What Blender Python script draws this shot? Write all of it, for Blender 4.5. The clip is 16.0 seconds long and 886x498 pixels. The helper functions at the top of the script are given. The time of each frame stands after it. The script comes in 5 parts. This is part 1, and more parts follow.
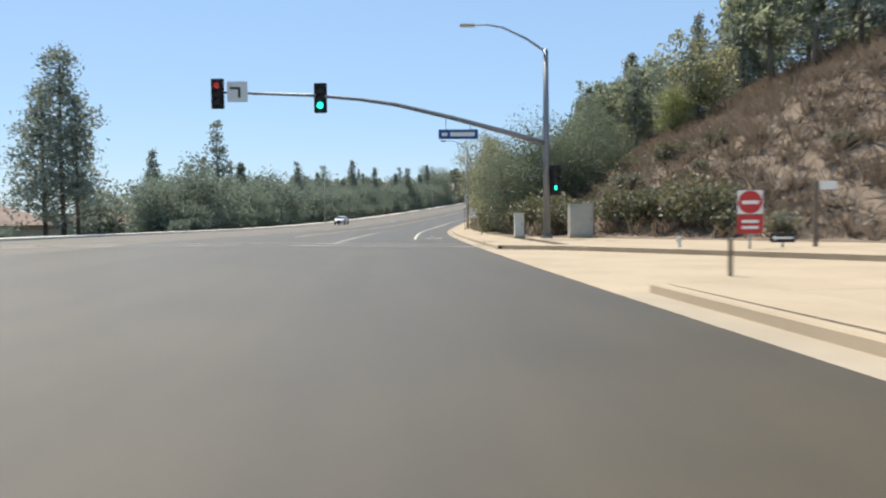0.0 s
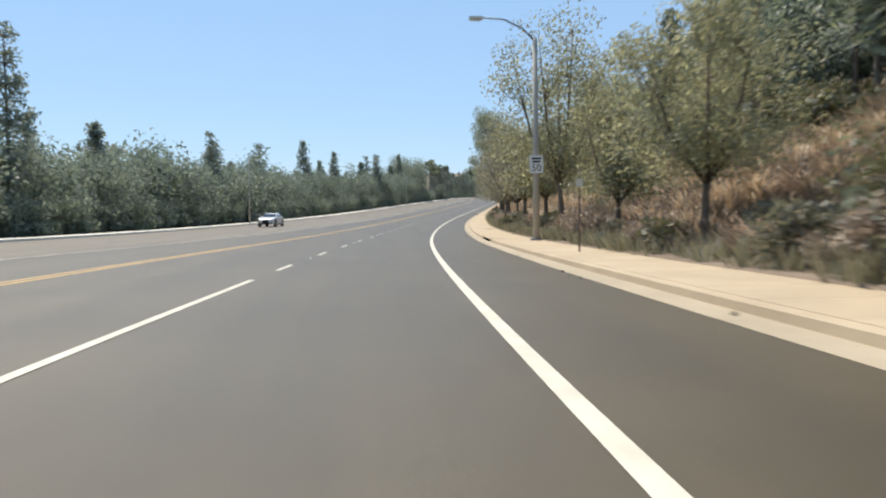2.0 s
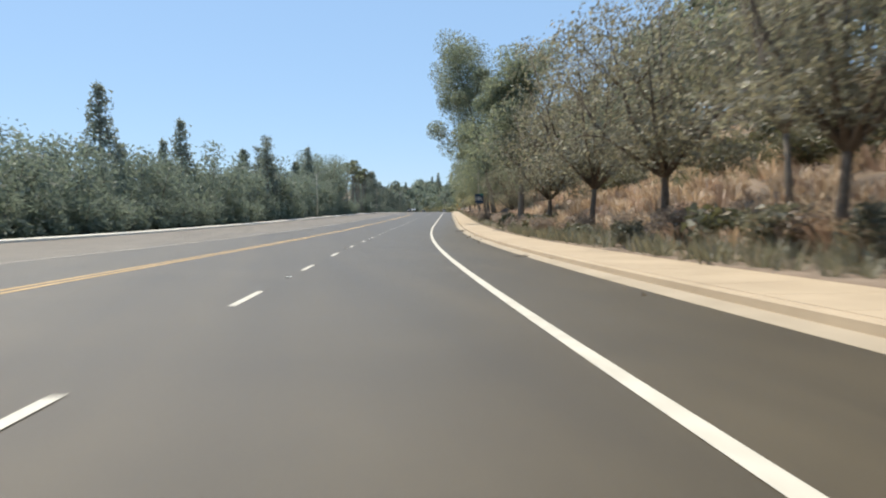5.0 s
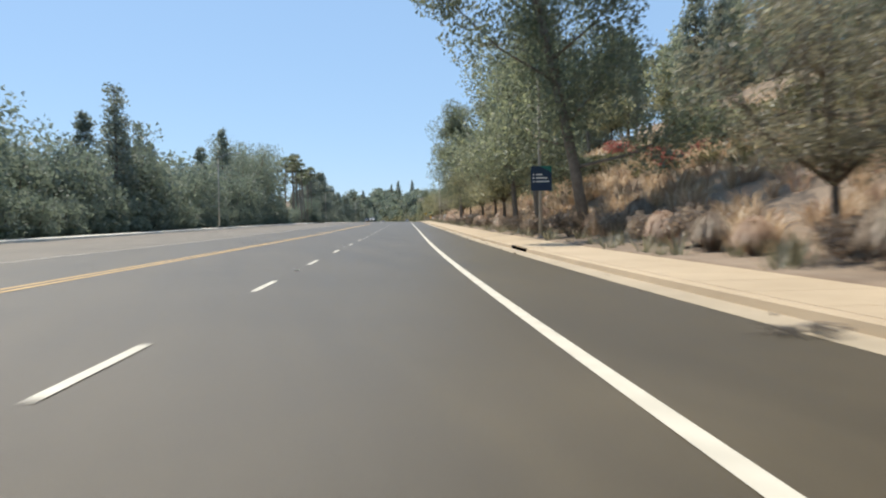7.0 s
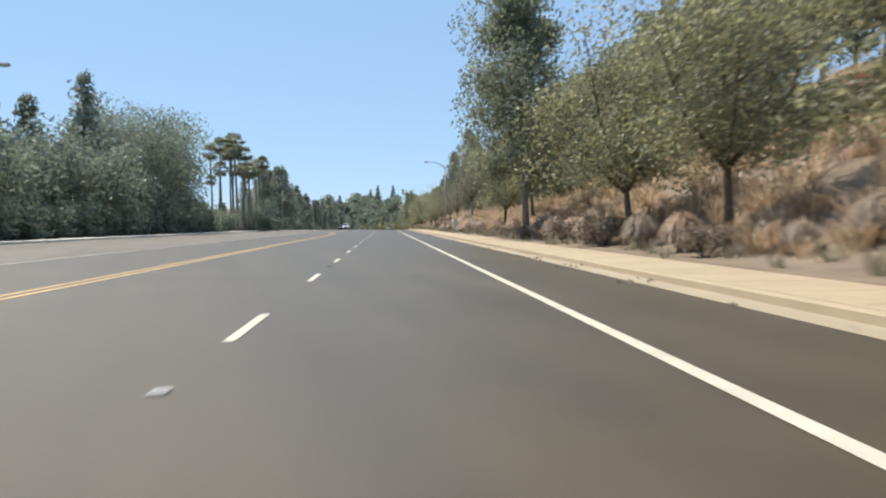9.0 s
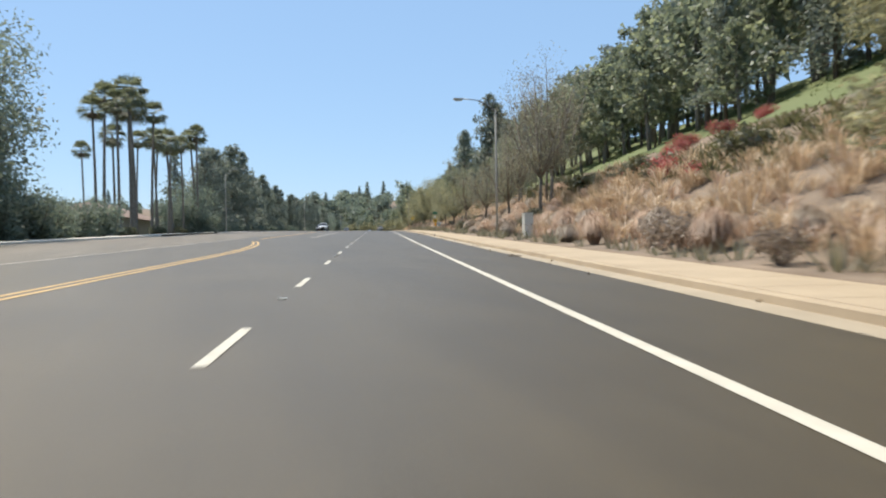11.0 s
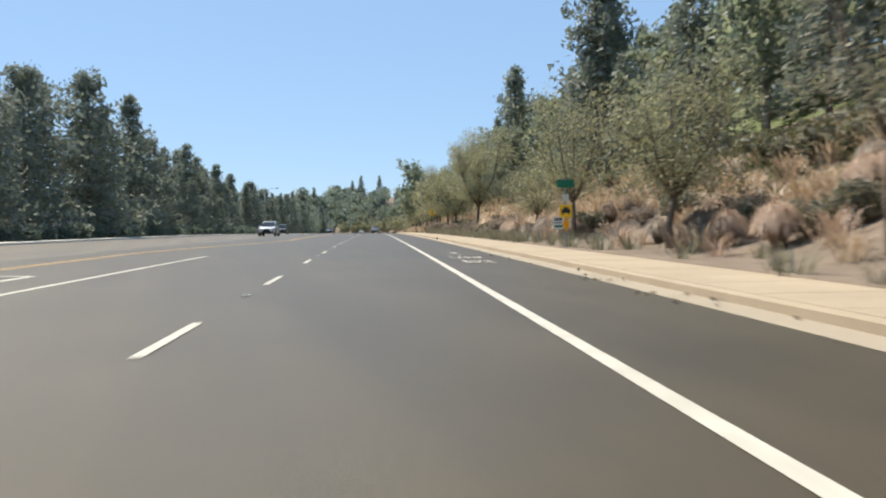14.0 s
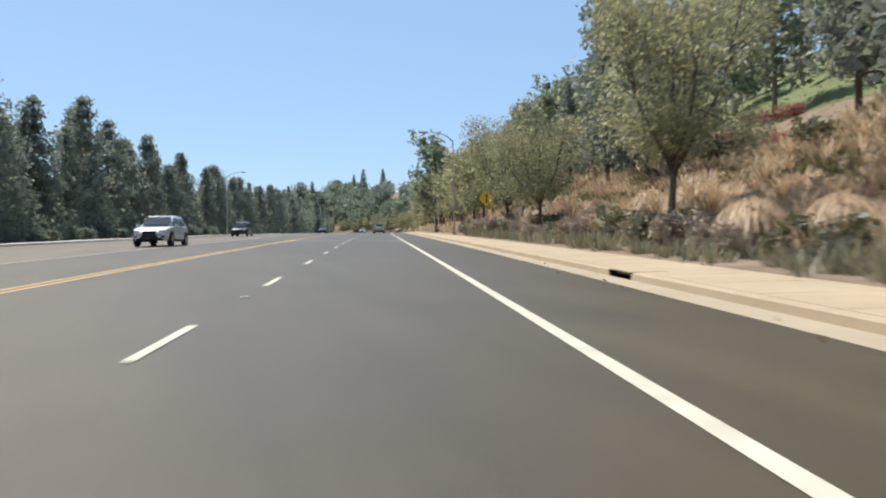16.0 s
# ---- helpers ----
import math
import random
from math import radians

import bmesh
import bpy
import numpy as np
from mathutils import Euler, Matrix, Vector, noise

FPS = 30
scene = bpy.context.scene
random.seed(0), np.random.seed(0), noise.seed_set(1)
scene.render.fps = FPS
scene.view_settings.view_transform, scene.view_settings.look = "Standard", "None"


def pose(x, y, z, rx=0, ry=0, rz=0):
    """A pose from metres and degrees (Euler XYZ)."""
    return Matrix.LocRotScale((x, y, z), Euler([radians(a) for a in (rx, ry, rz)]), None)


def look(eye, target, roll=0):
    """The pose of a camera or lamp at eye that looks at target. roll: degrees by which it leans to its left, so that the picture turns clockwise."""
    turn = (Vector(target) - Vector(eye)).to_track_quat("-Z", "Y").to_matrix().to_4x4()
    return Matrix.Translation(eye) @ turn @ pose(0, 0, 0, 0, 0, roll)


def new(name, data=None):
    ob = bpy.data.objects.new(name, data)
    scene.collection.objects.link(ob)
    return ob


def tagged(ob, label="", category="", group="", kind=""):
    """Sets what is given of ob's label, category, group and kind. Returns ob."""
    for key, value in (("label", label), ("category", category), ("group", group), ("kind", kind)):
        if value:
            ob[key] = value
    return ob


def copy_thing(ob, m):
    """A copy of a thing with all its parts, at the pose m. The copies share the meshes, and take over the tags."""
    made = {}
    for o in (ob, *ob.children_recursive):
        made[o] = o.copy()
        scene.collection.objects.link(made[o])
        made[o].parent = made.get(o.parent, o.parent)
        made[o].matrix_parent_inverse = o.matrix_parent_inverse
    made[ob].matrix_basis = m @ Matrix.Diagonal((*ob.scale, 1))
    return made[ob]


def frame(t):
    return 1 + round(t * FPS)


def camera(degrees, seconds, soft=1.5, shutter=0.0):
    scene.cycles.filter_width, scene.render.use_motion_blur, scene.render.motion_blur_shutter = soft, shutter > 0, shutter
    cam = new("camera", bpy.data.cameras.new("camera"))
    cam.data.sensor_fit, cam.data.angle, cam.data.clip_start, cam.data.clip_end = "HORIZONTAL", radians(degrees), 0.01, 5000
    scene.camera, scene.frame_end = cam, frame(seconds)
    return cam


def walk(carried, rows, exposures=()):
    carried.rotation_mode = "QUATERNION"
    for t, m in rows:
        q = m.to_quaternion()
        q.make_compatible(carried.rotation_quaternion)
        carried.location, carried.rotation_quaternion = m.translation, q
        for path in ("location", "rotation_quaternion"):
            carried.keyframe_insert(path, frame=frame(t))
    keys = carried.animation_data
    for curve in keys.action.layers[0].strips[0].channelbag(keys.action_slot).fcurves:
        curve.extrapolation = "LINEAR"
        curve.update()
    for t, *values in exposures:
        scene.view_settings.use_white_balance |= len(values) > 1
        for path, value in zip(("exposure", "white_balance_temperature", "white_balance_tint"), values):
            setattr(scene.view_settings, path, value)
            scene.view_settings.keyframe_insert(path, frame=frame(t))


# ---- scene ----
# stations s run along the white edge line, u to its right, both in metres
cam = camera(59.489, 16.0, soft=2.1, shutter=0.25)
PATH = [
    (0.0, -0.844, -5.673, 1.096, 87.612, 0.643, -4.082),
    (0.5, -0.790, 7.580, 1.049, 87.559, 0.822, -4.695),
    (1.0, -0.625, 20.866, 0.989, 87.611, 0.757, -5.418),
    (1.5, -0.424, 34.056, 0.916, 87.620, 0.695, -5.921),
    (2.0, 0.018, 47.179, 0.830, 87.550, 0.758, -6.507),
    (2.5, 0.588, 60.294, 0.749, 87.728, 0.753, -7.187),
    (3.0, 1.308, 73.310, 0.676, 87.841, 0.789, -8.234),
    (3.5, 2.378, 86.388, 0.613, 88.194, 0.797, -9.240),
    (4.0, 3.719, 99.708, 0.607, 88.424, 0.809, -10.240),
    (4.2, 4.299, 105.059, 0.624, 88.526, 0.815, -10.791),
    (4.7, 5.996, 118.501, 0.713, 88.753, 0.844, -11.868),
    (5.2, 8.005, 132.053, 0.861, 88.879, 0.885, -12.637),
    (5.7, 10.255, 145.765, 1.058, 89.038, 0.924, -13.366),
    (6.3, 13.186, 162.506, 1.368, 89.376, 0.942, -14.453),
    (6.5, 14.211, 168.163, 1.491, 89.539, 0.939, -14.874),
    (7.0, 16.946, 182.328, 1.838, 89.614, 1.040, -15.444),
    (7.5, 19.777, 196.558, 2.246, 89.708, 0.933, -15.953),
    (8.0, 22.530, 210.470, 2.692, 89.859, 0.968, -16.253),
    (8.5, 25.364, 224.078, 3.153, 90.036, 0.824, -16.694),
    (9.0, 28.299, 237.444, 3.628, 90.180, 0.723, -16.999),
    (9.2, 29.458, 242.781, 3.823, 90.050, 0.742, -16.969),
    (9.7, 32.324, 255.857, 4.301, 89.877, 0.773, -17.041),
    (10.2, 35.165, 268.596, 4.767, 89.898, 0.790, -17.284),
    (10.7, 38.019, 281.112, 5.224, 90.030, 0.825, -17.586),
    (11.3, 41.517, 295.997, 5.764, 90.214, 0.937, -17.869),
    (11.5, 42.70, 300.88, 5.925, 90.273, 0.996, -17.927),
    (12.0, 45.548, 313.028, 6.376, 90.036, 0.993, -18.046),
    (12.5, 48.323, 324.774, 6.797, 90.082, 0.997, -18.042),
    (13.0, 51.180, 336.855, 7.234, 90.041, 0.876, -18.207),
    (13.5, 53.777, 348.001, 7.639, 90.063, 0.774, -18.218),
    (14.0, 56.488, 359.419, 8.057, 90.040, 0.937, -18.049),
    (14.5, 59.107, 370.556, 8.454, 90.001, 1.138, -18.020),
    (15.0, 61.602, 381.224, 8.822, 89.963, 0.998, -17.879),
    (15.5, 63.980, 391.712, 9.173, 89.833, 0.972, -17.805),
    (16.0, 66.443, 402.295, 9.516, 89.834, 1.107, -17.794),
]
walk(cam, [(t, pose(*p)) for t, *p in PATH])

# ---- world and light ----
SUN_EL, SUN_AZ = radians(61), radians(-29)
world = bpy.data.worlds.new("world")
scene.world = world
world.use_nodes = True
wn = world.node_tree.nodes
sky = wn.new("ShaderNodeTexSky")
sky.sky_type, sky.sun_disc = "NISHITA", False
sky.sun_elevation, sky.sun_rotation = SUN_EL, SUN_AZ
sky.air_density, sky.dust_density, sky.ozone_density = 1.0, 0.2, 2.4
wn["Background"].inputs[1].default_value = 0.111
# thin summer haze evens out the clear sky
haze = wn.new("ShaderNodeMix")
haze.data_type = "RGBA"
haze.inputs[0].default_value = 0.62
haze.inputs[7].default_value = (2.50, 4.02, 6.10, 1)
world.node_tree.links.new(sky.outputs[0], haze.inputs[6])
world.node_tree.links.new(haze.outputs[2], wn["Background"].inputs[0])
sun = new("sun", bpy.data.lights.new("sun", "SUN"))
sun.data.energy, sun.data.angle, sun.data.color = 4.5, radians(0.53), (1.0, 0.925, 0.80)
sun.matrix_world = look((0, 0, 100), Vector((0, 0, 100)) - Vector((math.sin(SUN_AZ) * math.cos(SUN_EL), math.cos(SUN_AZ) * math.cos(SUN_EL), math.sin(SUN_EL))))
scene.view_settings.exposure = 0.45

# ---- the road's line in plan and height ----
CURVE = [-0.809, -0.895, -1.075, -1.391, -0.98, -1.08, -0.663, 0.087, -0.002, -0.079, -0.053, 0.026, -0.018, -0.125, -0.24, -0.306, -0.333, -0.344, -0.35]
SLOPE = [-0.2, -0.331, -0.688, -0.542, 0.955, 1.962, 3.058, 3.548, 3.572, 3.492, 3.587, 3.177, 2.929, 2.617, 2.405, 2.214, 2.001, 1.809, 1.661]
KNOT = np.arange(-40, 681, 40.0)
SG = np.arange(-240, 1601, 2.0)
_c = np.interp(SG, np.r_[KNOT, 715.0, 1000.0, 1100.0], np.r_[CURVE, 4.2, 4.2, 0.0], left=0.0) * 1e-3
_g = np.interp(SG, np.r_[-200.0, KNOT, 1000.0], np.r_[0.0, SLOPE, 0.0]) * 1e-2
_i0 = int(np.searchsorted(SG, 0))
TH = np.r_[0, np.cumsum(_c[1:] + _c[:-1])]
TH = TH - TH[_i0]
_m = (TH[1:] + TH[:-1]) / 2
RX, RY, RZ = np.r_[0, np.cumsum(-np.sin(_m) * 2)], np.r_[0, np.cumsum(np.cos(_m) * 2)], np.r_[0, np.cumsum(_g[1:] + _g[:-1])]
RX, RY, RZ = RX - RX[_i0], RY - RY[_i0], RZ - RZ[_i0]
U_YEL, U_LEFT, U_GUT, U_KERB, U_BACK = -7.557, -23.9, 2.482, 2.98, 5.15
CROWN = 0.019


def cross(u):
    """Height of the road surface over the edge line, by its crown."""
    u = np.asarray(u, float)
    return np.where(u > U_YEL, -CROWN * np.minimum(u, U_GUT), -CROWN * U_YEL - 0.001 * (u - U_YEL))


def toe(s):
    """Where the hillside starts, to the right of the edge line."""
    return 5.9 + 0.6 * np.maximum(0, 38 - np.asarray(s, float))


def hill(s, u):
    """Height of the hillside over its toe."""
    d = np.maximum(0, np.asarray(u, float) - toe(s))
    steep = 0.47 + 0.05 * np.sin(np.asarray(s, float) / 37.0) + 0.10 * np.exp(-((np.asarray(s, float) - 235) / 45) ** 2)
    rise = steep * np.where(d < 3, d * d / 6, d - 1.5)
    top = 12.5 + 2.5 * np.sin(np.asarray(s, float) / 83.0 + 1) + 5.5 * np.clip((np.asarray(s, float) - 300) / 40, 0, 1)
    s, u = np.asarray(s, float), np.asarray(u, float)
    lumps = 0.30 * np.sin(s * 0.31 + 1.7 * np.sin(u * 0.23)) * np.sin(u * 0.41 + 0.7) + 0.13 * np.sin(s * 0.93 + u * 0.7) * np.sin(u * 1.1 - s * 0.37)
    return np.where(rise < top, rise, top + (rise - top) * 0.3) + lumps * np.clip(d / 4, 0, 1)


def land(s, u):
    """Height of the ground over the edge line, at any offset."""
    s, u = np.asarray(s, float), np.asarray(u, float)
    right = float(cross(U_GUT)) + 0.15 + 0.02 * np.clip(u - U_KERB, 0, 3) + hill(s, u)
    left = float(cross(U_LEFT)) + 0.15 - 0.10 * np.clip(U_LEFT - 2.1 - u, 0, 25) + 0.02 * np.clip(U_LEFT - 60 - u, 0, 400)
    return np.where(u > U_KERB - 0.01, right, np.where(u < U_LEFT + 0.01, left, cross(u)))


def at(s, u, h=0.0, on_land=True):
    """World place at station s, offset u, h above the ground there."""
    t = np.interp(s, SG, TH)
    z = np.interp(s, SG, RZ) + (land(s, u) if on_land else 0) + h
    return Vector((float(np.interp(s, SG, RX) + np.cos(t) * u), float(np.interp(s, SG, RY) + np.sin(t) * u), float(z)))


def heading(s):
    return math.degrees(float(np.interp(s, SG, TH)))


def stand(s, u, turn=0.0, scale=1.0, h=0.0, tilt=0.0):
    """Pose of a thing that stands at s, u; turn 0 faces along the road."""
    p = at(s, u, h)
    return pose(p.x, p.y, p.z, tilt, 0, heading(s) + turn) @ Matrix.Scale(scale, 4)


# ---- materials ----
def nodes_of(name):
    m = bpy.data.materials.new(name)
    m.use_nodes = True
    return m, m.node_tree.nodes, m.node_tree.links, m.node_tree.nodes["Principled BSDF"]


def mat(name, a, b=None, scale=1.0, rough=0.8, metal=0.0, bump=0.0, bump_scale=40.0, spec=0.3, world_space=True):
    """A surface between two colours, by noise at two scales, with fine relief."""
    m, n, l, p = nodes_of(name)
    b = b or a
    p.inputs["Roughness"].default_value, p.inputs["Metallic"].default_value = rough, metal
    p.inputs["Specular IOR Level"].default_value = spec
    if world_space:
        co = n.new("ShaderNodeNewGeometry").outputs["Position"]
    else:
        co = n.new("ShaderNodeTexCoord").outputs["Object"]
    t1, t2 = n.new("ShaderNodeTexNoise"), n.new("ShaderNodeTexNoise")
    for t, sc, det in ((t1, scale, 6), (t2, scale * 9, 3)):
        t.inputs["Scale"].default_value, t.inputs["Detail"].default_value = sc, det
        l.new(co, t.inputs["Vector"])
    mix = n.new("ShaderNodeMath")
    mix.operation = "MULTIPLY_ADD"
    l.new(t2.outputs[0], mix.inputs[0])
    mix.inputs[1].default_value = 0.45
    half = n.new("ShaderNodeMath")
    half.operation = "MULTIPLY_ADD"
    l.new(t1.outputs[0], half.inputs[0])
    half.inputs[1].default_value, half.inputs[2].default_value = 1.5, -0.48
    l.new(half.outputs[0], mix.inputs[2])
    last = mix.outputs[0]
    ramp = n.new("ShaderNodeMix")
    ramp.data_type = "RGBA"
    l.new(last, ramp.inputs[0])
    ramp.inputs[6].default_value, ramp.inputs[7].default_value = (*a, 1), (*b, 1)
    l.new(ramp.outputs[2], p.inputs["Base Color"])
    if bump:
        tb, bu = n.new("ShaderNodeTexNoise"), n.new("ShaderNodeBump")
        tb.inputs["Scale"].default_value, tb.inputs["Detail"].default_value = bump_scale, 4
        l.new(co, tb.inputs["Vector"])
        l.new(tb.outputs[0], bu.inputs["Height"])
        bu.inputs["Strength"].default_value, bu.inputs["Distance"].default_value = bump, 0.02
        l.new(bu.outputs[0], p.inputs["Normal"])
    return m


def leaf_mat(name, dark, light, glow=0.35, odd=None):
    """Leaves: colour changes from leaf to leaf and tree to tree, light passes through."""
    m, n, l, p = nodes_of(name)
    n.remove(p)
    geo, oi = n.new("ShaderNodeNewGeometry"), n.new("ShaderNodeObjectInfo")
    mix = n.new("ShaderNodeMix")
    mix.data_type = "RGBA"
    ad = n.new("ShaderNodeMath")
    ad.operation = "MULTIPLY_ADD"
    l.new(oi.outputs["Random"], ad.inputs[0])
    ad.inputs[1].default_value = 0.5
    sub = n.new("ShaderNodeMath")
    sub.operation = "MULTIPLY_ADD"
    l.new(geo.outputs["Random Per Island"], sub.inputs[0])
    sub.inputs[1].default_value, sub.inputs[2].default_value = 0.9, -0.2
    l.new(sub.outputs[0], ad.inputs[2])
    l.new(ad.outputs[0], mix.inputs[0])
    mix.inputs[6].default_value, mix.inputs[7].default_value = (*dark, 1), (*light, 1)
    col = mix.outputs[2]
    if odd:
        gt, m2 = n.new("ShaderNodeMath"), n.new("ShaderNodeMix")
        gt.operation, m2.data_type = "GREATER_THAN", "RGBA"
        l.new(geo.outputs["Random Per Island"], gt.inputs[0])
        gt.inputs[1].default_value = 0.87
        l.new(gt.outputs[0], m2.inputs[0])
        l.new(col, m2.inputs[6])
        m2.inputs[7].default_value = (*odd, 1)
        col = m2.outputs[2]
    d, t, g, s1, s2 = n.new("ShaderNodeBsdfDiffuse"), n.new("ShaderNodeBsdfTranslucent"), n.new("ShaderNodeBsdfGlossy"), n.new("ShaderNodeMixShader"), n.new("ShaderNodeMixShader")
    l.new(col, d.inputs[0])
    l.new(col, t.inputs[0])
    g.inputs["Roughness"].default_value = 0.6
    s1.inputs[0].default_value, s2.inputs[0].default_value = glow, 0.075
    l.new(d.outputs[0], s1.inputs[1])
    l.new(t.outputs[0], s1.inputs[2])
    l.new(s1.outputs[0], s2.inputs[1])
    l.new(g.outputs[0], s2.inputs[2])
    l.new(s2.outputs[0], n["Material Output"].inputs[0])
    return m


ASPHALT = mat("asphalt", (0.051, 0.038, 0.018), (0.083, 0.063, 0.032), 0.35, 0.50, bump=0.5, bump_scale=90, spec=0.5)
def streaked(m, amount, turn=-12.0):
    """Long faint wear bands and oil streaks that run with the traffic, over a fine speckle of stones."""
    n, l = m.node_tree.nodes, m.node_tree.links
    p = n["Principled BSDF"]
    col = p.inputs["Base Color"].links[0].from_socket
    geo, mp = n.new("ShaderNodeNewGeometry"), n.new("ShaderNodeMapping")
    mp.inputs["Rotation"].default_value = (0, 0, radians(-turn))
    mp.inputs["Scale"].default_value = (1.0, 0.035, 1.0)
    l.new(geo.outputs["Position"], mp.inputs["Vector"])
    t1, t2 = n.new("ShaderNodeTexNoise"), n.new("ShaderNodeTexNoise")
    for t, sc in ((t1, 1.1), (t2, 55.0)):
        t.inputs["Scale"].default_value, t.inputs["Detail"].default_value = sc, 3
    l.new(mp.outputs[0], t1.inputs["Vector"])
    l.new(geo.outputs["Position"], t2.inputs["Vector"])
    a, b, mul = n.new("ShaderNodeMapRange"), n.new("ShaderNodeMapRange"), n.new("ShaderNodeMath")
    for r, t, k in ((a, t1, amount), (b, t2, amount * 1.3)):
        r.inputs["From Min"].default_value, r.inputs["From Max"].default_value = 0.25, 0.75
        r.inputs["To Min"].default_value, r.inputs["To Max"].default_value = 1 - k, 1 + k
        l.new(t.outputs[0], r.inputs["Value"])
    mul.operation = "MULTIPLY"
    l.new(a.outputs[0], mul.inputs[0])
    l.new(b.outputs[0], mul.inputs[1])
    sc = n.new("ShaderNodeVectorMath")
    sc.operation = "SCALE"
    l.new(col, sc.inputs[0])
    l.new(mul.outputs[0], sc.inputs["Scale"])
    l.new(sc.outputs[0], p.inputs["Base Color"])
    return m


streaked(ASPHALT, 0.2)
ASPHALT_OLD = mat("asphalt_old", (0.122, 0.103, 0.078), (0.168, 0.143, 0.110), 0.3, 0.62, bump=0.5, bump_scale=90)
streaked(ASPHALT_OLD, 0.15)
CONCRETE = mat("concrete", (0.355, 0.278, 0.188), (0.485, 0.385, 0.265), 0.5, 0.85, bump=0.25, bump_scale=30)
PALE_CONCRETE = mat("pale_concrete", (0.50, 0.47, 0.40), (0.64, 0.60, 0.52), 0.5, 0.85, bump=0.25, bump_scale=30)
GUTTER = mat("gutter_concrete", (0.31, 0.256, 0.182), (0.42, 0.348, 0.252), 0.6, 0.85, bump=0.25, bump_scale=30)
PAINT = mat("white_paint", (0.44, 0.405, 0.325), (0.66, 0.61, 0.505), 3.0, 0.6)
YELLOW = mat("yellow_paint", (0.46, 0.29, 0.11), (0.68, 0.46, 0.20), 3.0, 0.6)
DIRT = mat("hill_soil", (0.145, 0.106, 0.076), (0.285, 0.222, 0.162), 0.5, 0.95, bump=0.8, bump_scale=6)
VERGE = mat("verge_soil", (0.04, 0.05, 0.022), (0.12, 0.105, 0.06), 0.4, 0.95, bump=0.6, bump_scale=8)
STEEL = mat("galvanised_steel", (0.19, 0.20, 0.21), (0.29, 0.30, 0.31), 2.0, 0.5, 0.6)
BLACK = mat("black_plastic", (0.012, 0.012, 0.013), (0.03, 0.03, 0.03), 4.0, 0.5, world_space=False)
BARK = mat("bark", (0.085, 0.066, 0.052), (0.21, 0.168, 0.130), 6.0, 0.95, bump=0.8, bump_scale=25, world_space=False)
PLANK = mat("weathered_wood", (0.40, 0.34, 0.27), (0.58, 0.51, 0.42), 8.0, 0.85, bump=0.3, world_space=False)
ROCK = mat("pale_stone", (0.30, 0.26, 0.21), (0.48, 0.43, 0.36), 5.0, 0.9, bump=0.6, bump_scale=30, world_space=False)
BARK_PALE = mat("pale_bark", (0.13, 0.105, 0.085), (0.30, 0.26, 0.21), 5.0, 0.95, bump=0.6, bump_scale=20, world_space=False)
LEAF_STREET = leaf_mat("street_leaves", (0.200, 0.195, 0.100), (0.365, 0.350, 0.190), 0.60, (0.50, 0.49, 0.28))
LEAF_DULL = leaf_mat("dull_leaves", (0.165, 0.152, 0.096), (0.300, 0.275, 0.180), 0.52, (0.42, 0.40, 0.25))
LEAF_TALL = leaf_mat("tall_leaves", (0.165, 0.190, 0.120), (0.285, 0.315, 0.194), 0.58, (0.38, 0.41, 0.23))
LEAF_DARK = leaf_mat("dark_leaves", (0.105, 0.130, 0.074), (0.180, 0.208, 0.118), 0.5)
LEAF_PINE = leaf_mat("pine_needles", (0.165, 0.190, 0.146), (0.275, 0.302, 0.224), 0.5)
LEAF_ROUND = leaf_mat("belt_leaves", (0.146, 0.180, 0.130), (0.248, 0.288, 0.206), 0.56)
LEAF_PALM = leaf_mat("palm_leaves", (0.132, 0.149, 0.081), (0.276, 0.287, 0.161), 0.5)
LEAF_BUSH = leaf_mat("bush_leaves", (0.125, 0.122, 0.074), (0.25, 0.236, 0.148), 0.45, (0.34, 0.29, 0.19))
DRY = leaf_mat("dry_grass", (0.40, 0.282, 0.172), (0.70, 0.535, 0.36), 0.4, (0.78, 0.65, 0.48))
SCRUB = leaf_mat("dry_scrub", (0.115, 0.086, 0.062), (0.215, 0.168, 0.122), 0.4)
DRY_BUSH = leaf_mat("dry_bush", (0.22, 0.165, 0.122), (0.40, 0.315, 0.235), 0.45, (0.50, 0.42, 0.32))
LEAF_LIME = leaf_mat("lime_leaves", (0.17, 0.19, 0.05), (0.32, 0.33, 0.10), 0.5)
LEAF_COVER = leaf_mat("cover_leaves", (0.09, 0.095, 0.04), (0.19, 0.18, 0.085), 0.4, (0.26, 0.20, 0.12))
PLUM = leaf_mat("plum_grass", (0.36, 0.24, 0.165), (0.60, 0.44, 0.315), 0.4)
RED = leaf_mat("red_flowers", (0.30, 0.085, 0.07), (0.58, 0.13, 0.11), 0.4, (0.20, 0.19, 0.08))
SKIRT = leaf_mat("dead_fronds", (0.18, 0.14, 0.095), (0.34, 0.27, 0.18), 0.3)
LAWN = leaf_mat("lawn_blades", (0.105, 0.140, 0.036), (0.205, 0.245, 0.072), 0.3)


